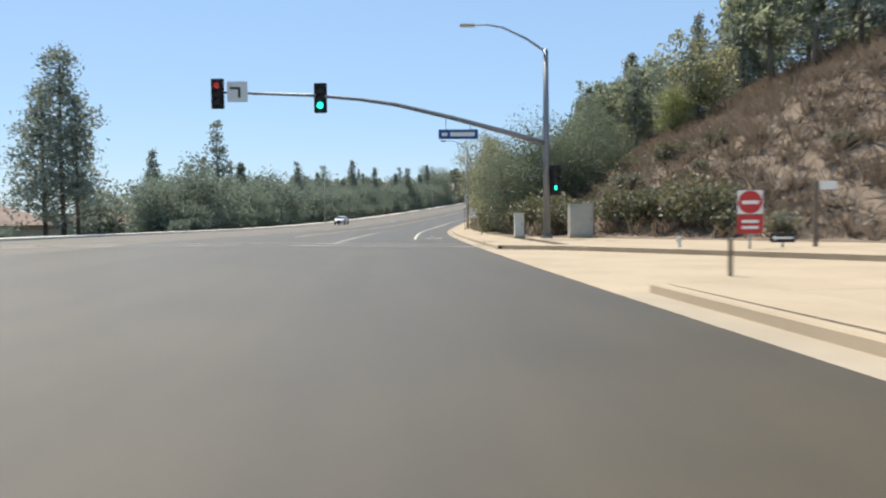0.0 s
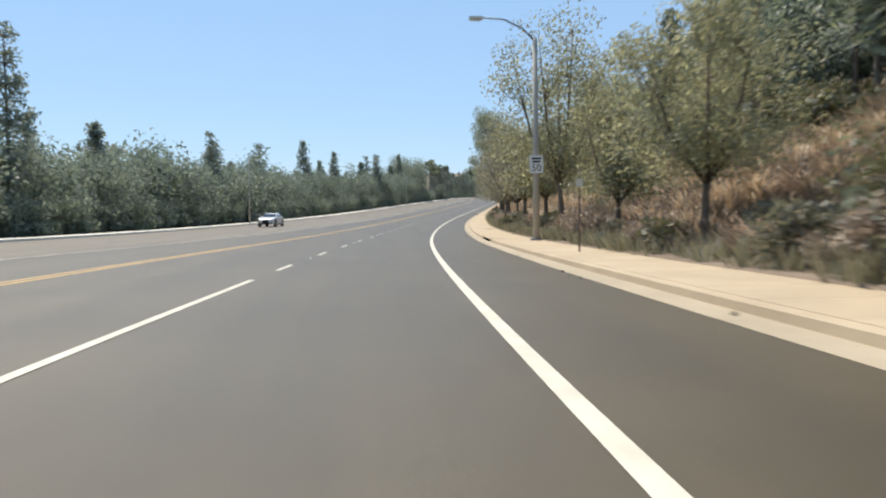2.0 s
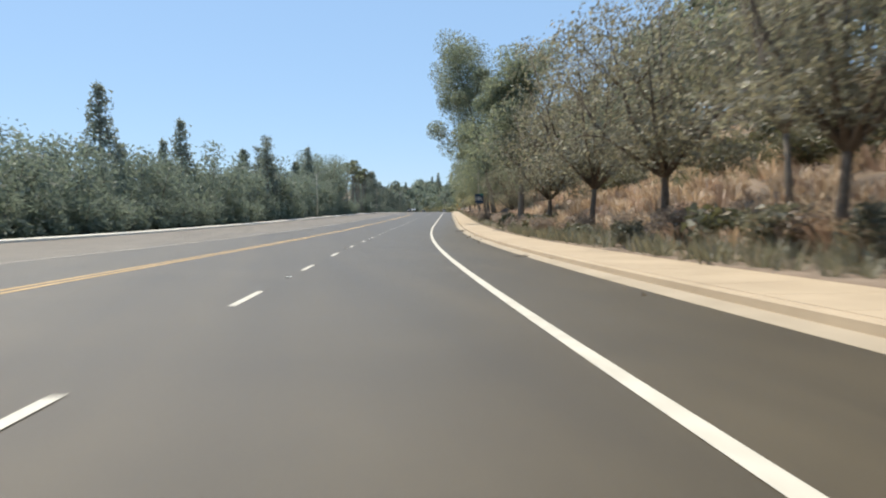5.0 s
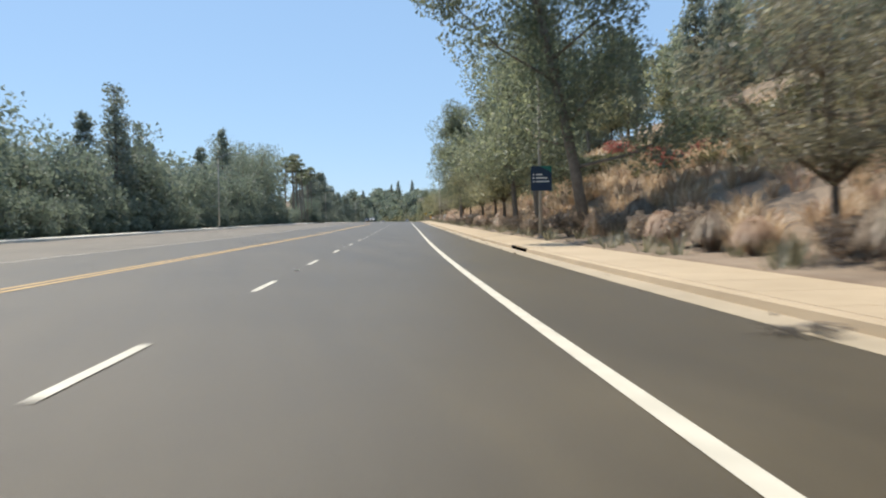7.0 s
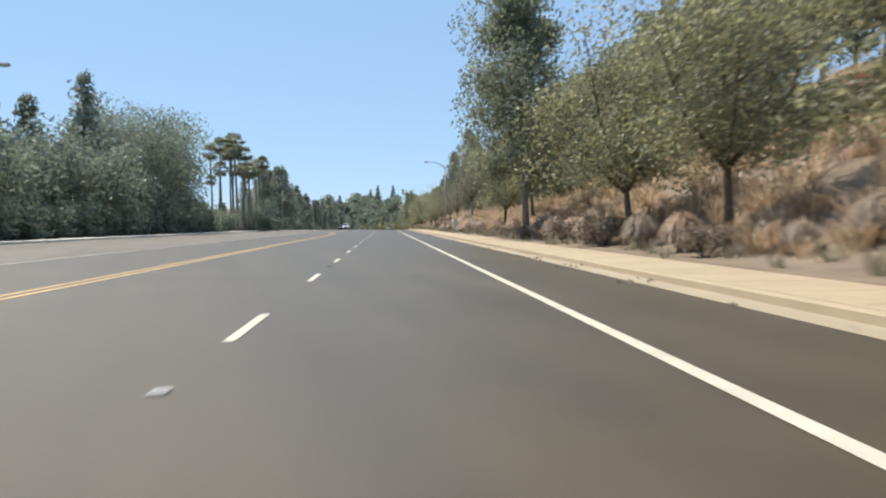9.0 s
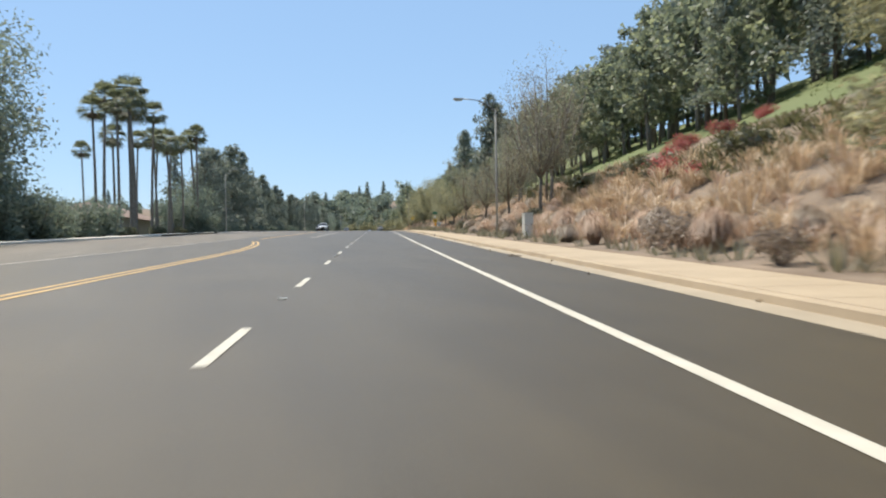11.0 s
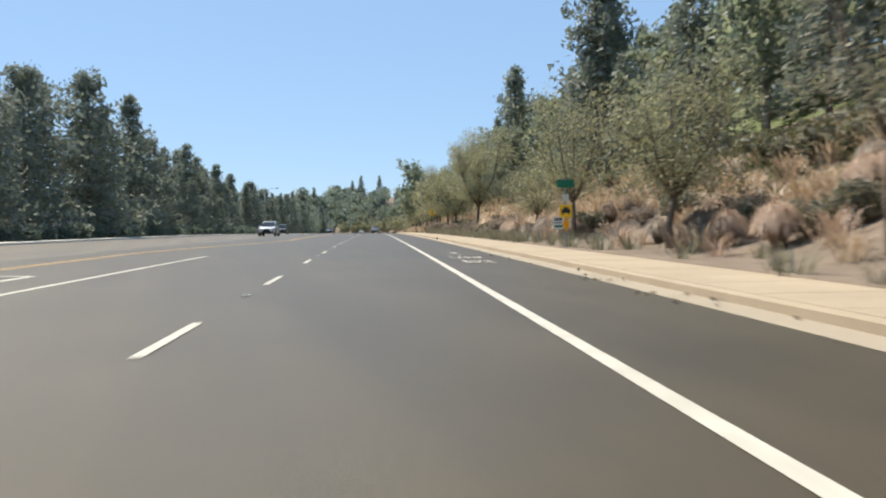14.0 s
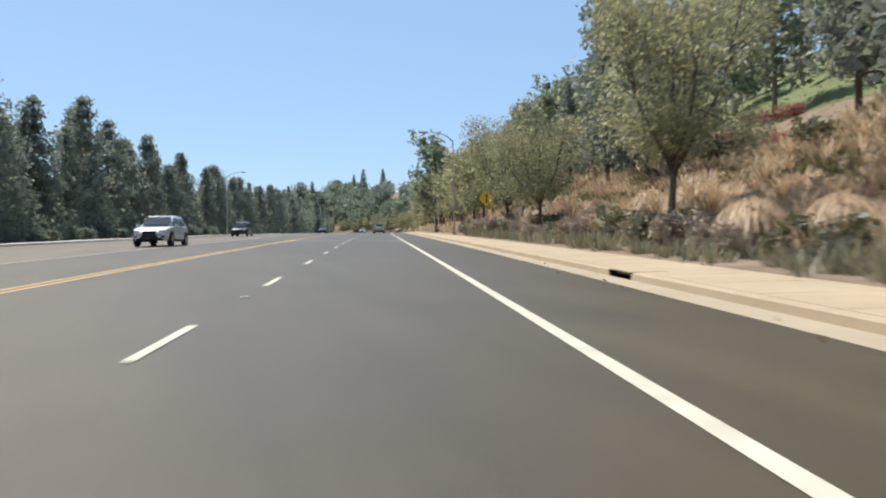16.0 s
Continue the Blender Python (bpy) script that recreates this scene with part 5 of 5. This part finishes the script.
cabinet(33.7, 5.3, 0.48, 0.4, 1.2, PALE_METAL, "slim pale utility cabinet on the pavement")
cabinet(33.0, 8.3, 1.15, 0.7, 1.62, BEIGE_METAL, "large beige grey signal cabinet beside the pavement")
cabinet(336.6, 6.5, 0.52, 0.76, 1.42, PALE_METAL, "pale grey metal cabinet on a plinth among dry grass")

# low post on the ramp pavement, given a small hydrant's form
t = base("fire_hydrant", "low pale post in a hydrant's form on the ramp pavement", "hydrant", stand(17.6, 7.9, 0, 0.5))
bm = tube(bmesh.new(), [(0, 0, 0), (0, 0, 0.06), (0, 0, 0.07), (0, 0, 0.5), (0, 0, 0.58), (0, 0, 0.64)], [0.16, 0.16, 0.1, 0.1, 0.12, 0.03], 12)
part("barrel", bm, PALE_METAL, t, smooth=True)
part("outlet", tube(bmesh.new(), [(-0.2, 0, 0.42), (0.2, 0, 0.42)], [0.06, 0.06], 10), PALE_METAL, t)

# drain inlets in the kerb
for a, b in INLETS:
    t = base("drain_inlet", "dark kerb drain opening under a concrete lintel", "drain", stand((a + b) / 2, U_KERB, h=-0.15, tilt=math.degrees(math.atan(float(np.interp((a + b) / 2, SG, _g))))), "drain inlets")
    L2 = (b - a) / 2
    bm = bmesh.new()
    box(bm, 0.001, 0.7, -L2 + 0.001, L2 - 0.001, 0.135, 0.165, 0.008)
    part("lintel", bm, CONCRETE, t)
    bm = bmesh.new()
    for q in (((0.0, -L2, -0.2), (0.0, L2, -0.2), (0.65, L2, -0.3), (0.65, -L2, -0.3)), ((0.65, -L2, -0.3), (0.65, L2, -0.3), (0.65, L2, 0.134), (0.65, -L2, 0.134)), ((0, -L2, -0.2), (0.65, -L2, -0.3), (0.65, -L2, 0.134), (0, -L2, 0.134)), ((0, L2, -0.2), (0, L2, 0.134), (0.65, L2, 0.134), (0.65, L2, -0.3))):
        bm.faces.new([bm.verts.new(c) for c in q])
    part("pit", bm, PIT, t)


# ---- ramp mouth, with its far pavement ----
zc = float(cross(U_GUT)) + 0.01


def ramp_patch(name, pts, h, material, label, category, kerb=0.0):
    """A level patch with the outline pts in s and u."""
    bm = bmesh.new()
    top = [bm.verts.new(at(s, u, zc + h - float(land(s, u)))) for s, u in pts]
    f = bm.faces.new(top)
    if f.normal.z < 0:
        f.normal_flip()
    if kerb:
        low = [bm.verts.new(v.co - Vector((0, 0, kerb))) for v in top]
        for i in range(len(pts)):
            j = (i + 1) % len(pts)
            bm.faces.new((top[i], top[j], low[j], low[i]))
        bmesh.ops.recalc_face_normals(bm, faces=bm.faces[:])
    return tagged(part(name, bm, material), label, category, kind="structure")


setting("ramp", strip(RAMP0, 23.0, [(U_GUT, 0.002), (U_KERB, 0.008), (6, 0.012), (12, 0.012), (24, 0.012), (40, 0.012)]), CONCRETE, "pale concrete mouth of the slip road", "road")
setting("ramp_near", strip(-60, RAMP0, [(U_KERB + 0.2, 0.010), (6, 0.010), (12, 0.010), (24, 0.010), (60, 0.010)]), CONCRETE, "pale concrete of the slip road", "road")
ramp_patch("ramp_pavement", [(23.0, U_KERB + 0.16), (22.6, 3.5), (22.2, 4.2), (21.2, 5.1), (17.0, 7.75), (12.5, 10.4), (5, 15), (-10, 24), (-10, 37), (5, 26.5), (17, 19), (23, 15.5), (36, 8), (36, 5.9), (23.0, 5.7)], 0.15, CONCRETE, "concrete pavement on the far side of the slip road", "pavement", 0.4)
ramp_patch("near_corner", [(5.2, 3.16), (5.0, 3.9), (3.5, 4.3), (-30, 6.5), (-30, 3.16)], 0.15, CONCRETE, "raised concrete corner with a blunt nose", "pavement", 0.4)

# ---- bike lane legends ----
for s in (40.7, 386.6):
    p = at(s, 1.15, 0.009)
    t = base("bike_lane_legend", "white painted bike lane lettering on the asphalt", "road marking", pose(p.x, p.y, p.z, math.degrees(math.atan(float(np.interp(s, SG, _g)))), math.degrees(math.atan(CROWN)), heading(s)), "bike lane legends")
    for word, y in (("BIKE", 0.0), ("LANE", 2.85)):
        text_part(t, "lettering", word, 0, y, 0, 0.46, PAINT, 4.2, True)
    bm = bmesh.new()
    for y0, y1 in ((4.75, 5.2), (6.1, 6.92)):
        bm.faces.new([bm.verts.new(c) for c in ((-0.06, y0, 0), (0.06, y0, 0), (0.06, y1, 0), (-0.06, y1, 0))])
    bm.faces.new([bm.verts.new(c) for c in ((-0.24, 6.92, 0), (0.24, 6.92, 0), (0, 7.45, 0))])
    part("arrow", bm, PAINT, t)
# turn arrow in the pocket
p = at(380, -8.9, 0.009)
t = base("turn_arrow_marking", "white painted turn arrow on the asphalt", "road marking", pose(p.x, p.y, p.z, math.degrees(math.atan(float(np.interp(380, SG, _g)))), math.degrees(math.atan(CROWN)), heading(380)))
bm = bmesh.new()
for q in (((0.3, -1.4, 0), (0.45, -1.4, 0), (0.45, 0.7, 0), (0.3, 0.7, 0)), ((0.3, 0.55, 0), (0.3, 0.75, 0), (-0.4, 0.75, 0), (-0.4, 0.55, 0)), ((-0.4, 0.25, 0), (-0.4, 1.05, 0), (-1.0, 0.65, 0))):
    bm.faces.new([bm.verts.new(c) for c in q])
part("arrow", bm, PAINT, t)


# ---- vehicles ----
def paint_mat(name, c):
    m, n, l, p = nodes_of(name)
    p.inputs["Base Color"].default_value = (*c, 1)
    p.inputs["Roughness"].default_value, p.inputs["Coat Weight"].default_value = 0.4, 0.8
    return m


GLASS_CAR = mat("car_glass", (0.015, 0.018, 0.02), (0.025, 0.028, 0.03), 3.0, 0.08, spec=0.6, world_space=False)
TYRE = mat("tyre_rubber", (0.018, 0.018, 0.018), (0.03, 0.03, 0.03), 8.0, 0.85, world_space=False)
RIM = mat("alloy_rim", (0.35, 0.35, 0.36), (0.45, 0.45, 0.46), 5.0, 0.35, 0.8, world_space=False)
LAMP_CLEAR = mat("headlamp", (0.55, 0.56, 0.58), (0.7, 0.7, 0.72), 6.0, 0.15, world_space=False)
LAMP_RED = mat("tail_lamp", (0.30, 0.02, 0.02), (0.42, 0.03, 0.03), 6.0, 0.25, world_space=False)


def loft(bm, rings):
    vs = [[bm.verts.new(c) for c in r] for r in rings]
    for a, b in zip(vs, vs[1:]):
        for k in range(len(a) - 1):
            bm.faces.new((a[k], a[k + 1], b[k + 1], b[k]))
    bm.faces.new(vs[0])
    bm.faces.new(vs[-1][::-1])
    return bm


def car(label, colour, s, u, turn, long=4.65, wide=1.86, tall=1.64, suv=True, group=""):
    """A car with its nose at +y. turn 0 drives up the road."""
    t = base("car", label, "car", stand(s, u, turn), group)
    w, L = wide / 2, long / 2
    # stations along the car: y, half width, sill, shoulder, top
    st = [(-L, 0.78, 0.42, 0.92, 0.94), (-L + 0.1, 0.9, 0.30, 1.0, 1.02), (-L + 0.5, 0.98, 0.24, 1.02, 1.06), (-0.6, 1.0, 0.22, 1.0, 1.04), (0.7, 1.0, 0.22, 0.98, 1.02), (L - 1.0, 0.99, 0.23, 0.96, 1.0), (L - 0.35, 0.93, 0.26, 0.86, 0.90), (L - 0.08, 0.80, 0.32, 0.74, 0.76), (L, 0.66, 0.40, 0.66, 0.68)]
    bm = bmesh.new()
    rings = []
    for y, k, z0, z1, z2 in st:
        k *= w
        half = [(k * 0.92, y, z0), (k, y, z0 + 0.18), (k, y, (z0 + z1) / 2), (k * 0.97, y, z1), (k * 0.84, y, z2)]
        rings.append([(-x, yy, z) for x, yy, z in half] + [(x, yy, z) for x, yy, z in half[::-1]])
    loft(bm, rings)
    bmesh.ops.recalc_face_normals(bm, faces=bm.faces[:])
    body = part("body", bm, colour, t, smooth=True)
    body.data.set_sharp_from_angle(angle=radians(32))
    rear, front = (-L + 0.22, 0.55) if suv else (-L + 0.75, 0.35)
    cab = [(rear, 0.80, 1.03, 1.05), (rear + 0.35, 0.72, 1.03, tall - 0.06), (-0.5, 0.72, 1.03, tall), (front - 0.35, 0.71, 1.02, tall - 0.04), (front + 0.55, 0.80, 1.0, 1.01)]
    bm = bmesh.new()
    rings = []
    for y, k, z0, z1 in cab:
        half = [(w * 0.86, y, z0), (w * (0.86 * 0.25 + k * 0.75), y, z0 + (z1 - z0) * 0.78), (w * k * 0.9, y, z1)]
        rings.append([(-x, yy, z) for x, yy, z in half] + [(x, yy, z) for x, yy, z in half[::-1]])
    loft(bm, rings)
    bmesh.ops.recalc_face_normals(bm, faces=bm.faces[:])
    cabin = part("cabin", bm, colour, t, smooth=True)
    cabin.data.set_sharp_from_angle(angle=radians(32))
    # panes
    def pane(name, pts, push):
        bm = bmesh.new()
        bm.faces.new([bm.verts.new(Vector(p) + Vector(push)) for p in pts])
        part(name, bm, GLASS_CAR, t)
    zt = tall - 0.14
    pane("windscreen", [(-w * 0.80, front + 0.50, 1.06), (w * 0.80, front + 0.50, 1.06), (w * 0.64, front - 0.25, zt), (-w * 0.64, front - 0.25, zt)], (0, 0.05, 0.05))
    pane("rear_window", [(-w * 0.78, rear + 0.02, 1.1), (w * 0.78, rear + 0.02, 1.1), (w * 0.66, rear + 0.3, zt), (-w * 0.66, rear + 0.3, zt)], (0, -0.06, 0.03))
    for sx in (-1, 1):
        for y0, y1 in ((rear + 0.45, -0.42), (-0.34, front + 0.05)):
            pane("side_window", [(sx * w * 0.865, y0, 1.08), (sx * w * 0.865, y1 + (0.3 if y1 > 0 else 0), 1.08), (sx * w * 0.775, y1 - 0.12, zt), (sx * w * 0.775, y0 + 0.08, zt)], (sx * 0.03, 0, 0))
        bm = bmesh.new()
        box(bm, sx * w * 0.95 if sx > 0 else sx * (w + 0.16), sx * (w + 0.16) if sx > 0 else sx * w * 0.95, front + 0.1, front + 0.24, 1.02, 1.16, 0.03)
        part("mirror", bm, colour, t)
        bm = bmesh.new()
        box(bm, *sorted((sx * w * 0.50, sx * w * 0.86)), L - 0.26, L - 0.03, 0.71, 0.79, 0.02)
        part("headlight", bm, LAMP_CLEAR, t)
        bm = bmesh.new()
        box(bm, *sorted((sx * w * 0.60, sx * w * 0.88)), -L - 0.02, -L + 0.15, 0.82, 0.98, 0.02)
        part("tail_light", bm, LAMP_RED, t)
        for y in (-L + 0.85, L - 0.9):
            part("wheel_arch", tube(bmesh.new(), [(sx * (w - 0.15), y, 0.37), (sx * (w + 0.006), y, 0.37)], [0.41, 0.41], 20), BLACK, t)
            bm = tube(bmesh.new(), [(sx * (w - 0.2), y, 0.34), (sx * (w + 0.015), y, 0.34)], [0.34, 0.34], 20)
            wheel = part("wheel", bm, TYRE, t)
            part("rim", tube(bmesh.new(), [(sx * (w + 0.012), y, 0.34), (sx * (w + 0.022), y, 0.34)], [0.22, 0.20], 14), RIM, wheel)
    bm = bmesh.new()
    plate(bm, [(-w * 0.40, 0.76), (w * 0.40, 0.76), (w * 0.33, 0.62), (w * 0.52, 0.36), (-w * 0.52, 0.36), (-w * 0.33, 0.62)], L + 0.012, L - 0.1)
    part("grille", bm, BLACK, t)
    for sx in (-1, 1):
        bm = bmesh.new()
        box(bm, *sorted((sx * w * 0.62, sx * w * 0.80)), L - 0.12, L - 0.015, 0.40, 0.52, 0.02)
        part("air_intake", bm, BLACK, t)
        bm = bmesh.new()
        box(bm, *sorted((sx * (w - 0.08), sx * (w + 0.008))), -L + 1.25, L - 1.3, 0.22, 0.34, 0.01)
        part("sill", bm, BLACK, t)
    bm = bmesh.new()
    box(bm, -w * 0.7, w * 0.7, L - 0.1, L + 0.01, 0.27, 0.345, 0.015)
    part("front_lip", bm, BLACK, t)
    bm = bmesh.new()
    box(bm, -w * 0.8, w * 0.8, -L - 0.03, -L + 0.1, 0.32, 0.5, 0.03)
    part("rear_bumper", bm, BLACK, t)
    bm = bmesh.new()
    box(bm, -0.16, 0.16, -L - 0.02, -L - 0.001, 0.62, 0.76, 0.004)
    part("plate_bar", bm, SIGN_WHITE, t)
    return t


WHITE_CAR, DARK_CAR, SILVER_CAR = paint_mat("white_car_paint", (0.72, 0.72, 0.72)), paint_mat("dark_car_paint", (0.035, 0.04, 0.045)), paint_mat("silver_car_paint", (0.48, 0.49, 0.50))
car("white sport utility car with a dark grille on the far lanes", WHITE_CAR, 451.5, -13.3, 180)
car("dark grey sport utility car on the far lanes", DARK_CAR, 503, -18.0, 180, 4.8, 1.9, 1.75)
car("silver estate car seen from behind on the near lane", SILVER_CAR, 540, -2.0, 0, 4.5, 1.8, 1.6)
car("white saloon car on the far lanes", WHITE_CAR, 131, -18.6, 180, 4.7, 1.84, 1.46, False)
car("dark car far up the far lanes", DARK_CAR, 585, -15.5, 180, 4.6, 1.84, 1.5, False)
car("white car far up the near lanes", WHITE_CAR, 640, -5.6, 0, 4.6, 1.84, 1.5, False)
car("silver car far up the far lanes", SILVER_CAR, 665, -11.5, 180, 4.6, 1.84, 1.5, False)


# ---- houses behind the left belt ----
STUCCO = mat("stucco", (0.40, 0.35, 0.28), (0.52, 0.46, 0.38), 1.0, 0.9, bump=0.3, bump_scale=40)
ROOF = mat("tile_roof", (0.20, 0.14, 0.11), (0.32, 0.235, 0.19), 1.5, 0.9, bump=0.6, bump_scale=12)


def house(s, u, wide, deep, tall, turn, label):
    t = base("house", label, "house", stand(s, u, turn, 1.0, -0.3))
    bm = bmesh.new()
    box(bm, -wide / 2, wide / 2, -deep / 2, deep / 2, 0, tall, 0.02)
    part("wall", bm, STUCCO, t)
    bm = bmesh.new()
    e, r = 0.6, deep * 0.22
    c = [bm.verts.new(p) for p in ((-wide / 2 - e, -deep / 2 - e, tall), (wide / 2 + e, -deep / 2 - e, tall), (wide / 2 + e, deep / 2 + e, tall), (-wide / 2 - e, deep / 2 + e, tall), (-wide / 2 + deep * 0.4, 0, tall + r), (wide / 2 - deep * 0.4, 0, tall + r))]
    for q in ((0, 1, 5, 4), (2, 3, 4, 5), (1, 2, 5), (3, 0, 4), (3, 2, 1, 0)):
        bm.faces.new([c[i] for i in q])
    part("roof", bm, ROOF, t)
    for k in range(4):
        x = -wide / 2 + wide * (k + 0.5) / 4
        bm = bmesh.new()
        box(bm, x - 0.55, x + 0.55, -deep / 2 - 0.04, -deep / 2 - 0.002, 1.0, 2.2, 0.01)
        wdw = part("window", bm, SIGN_WHITE, t)
        bm = bmesh.new()
        box(bm, x - 0.48, x + 0.48, -deep / 2 - 0.05, -deep / 2 - 0.041, 1.07, 2.13)
        part("pane", bm, GLASS_CAR, wdw)
    return t


house(114, -51, 18, 11, 3.4, 100, "low stucco house with a brown tiled hip roof")
house(140, -66, 16, 11, 4.2, 95, "low stucco house with a brown tiled hip roof")
house(91, -56, 17, 12, 3.6, 100, "low stucco house with a brown tiled hip roof")
house(420, -46, 22, 12, 4.4, 90, "pale low building behind the palms with a tiled roof")
for k, (s, u) in enumerate(((84, -40), (101, -41), (74, -44))):
    plant(ROUND, k, s, u, rt.uniform(0.3, 0.4), group="trees of the left belt")

# ---- small pieces of the setting ----
bm = bmesh.new()
box(bm, U_KERB + 0.165, U_BACK - 0.005, 0.006, SLAB - 0.006, 0.06, 0.158, 0.006)
slab = part("slab", bm, CONCRETE, pavement)
first = True
k = 0
s = 23.1
while s < 560 and k < 296:
    o = slab if first else new("slab", slab.data)
    first = False
    o.parent = pavement
    p, q = at(s, 0, 0, False), at(s + SLAB, 0, 0, False)
    o.matrix_basis = pose(p.x, p.y, p.z + float(cross(U_GUT)), math.degrees(math.atan2(q.z - p.z, SLAB)), 0, heading(s + 0.9))
    k += 1
    s += SLAB
bm = bmesh.new()
box(bm, -0.06, 0.06, -0.05, 0.05, 0, 0.014, 0.005)
CERAMIC = mat("white_ceramic", (0.80, 0.78, 0.73), (0.88, 0.86, 0.82), 6.0, 0.3)
stud = part("road_stud", bm, CERAMIC, road, "raised white marker")
for k in range(0, 66):
    o = stud if k == 0 else new("road_stud", stud.data)
    o.parent = road
    p = at(S_DASH + k * 7.315 * 2 + 5.2, -3.66, 0.004)
    o.matrix_basis = pose(p.x, p.y, p.z, 0, 0, heading(S_DASH + k * 14.63))
# manhole in the pavement
t = base("manhole_cover", "round dark iron cover set in the pavement", "manhole", stand(112.3, 4.45, 0, 1.0, -0.022))
IRON = mat("cast_iron", (0.06, 0.052, 0.042), (0.13, 0.112, 0.09), 9.0, 0.6, 0.3, bump=0.4, bump_scale=60, world_space=False)
part("frame", tube(bmesh.new(), [(0, 0, 0), (0, 0, 0.012), (0, 0, 0.014)], [0.43, 0.43, 0.42], 28), BEIGE_METAL, t)
part("cover", tube(bmesh.new(), [(0, 0, 0.0141), (0, 0, 0.018), (0, 0, 0.02)], [0.39, 0.39, 0.375], 28), IRON, t)
# fallen leaves and twigs in the gutter
lit = np.array([(rs.uniform(50, 440), rs.uniform(2.1, 2.95), 0) for _ in range(330)])
lit[:150, 0] = np.repeat(rs.uniform(60, 430, 15), 10) + rs.normal(size=150) * 0.35
t = np.interp(lit[:, 0], SG, TH)
lp = np.stack([np.interp(lit[:, 0], SG, RX) + np.cos(t) * lit[:, 1], np.interp(lit[:, 0], SG, RY) + np.sin(t) * lit[:, 1], np.interp(lit[:, 0], SG, RZ) + float(cross(U_GUT)) + 0.03], -1)
stuff("leaf_litter", leaves(lp, 0.10, 0.4), SKIRT, "dry fallen leaves lying in the gutter", "leaves")
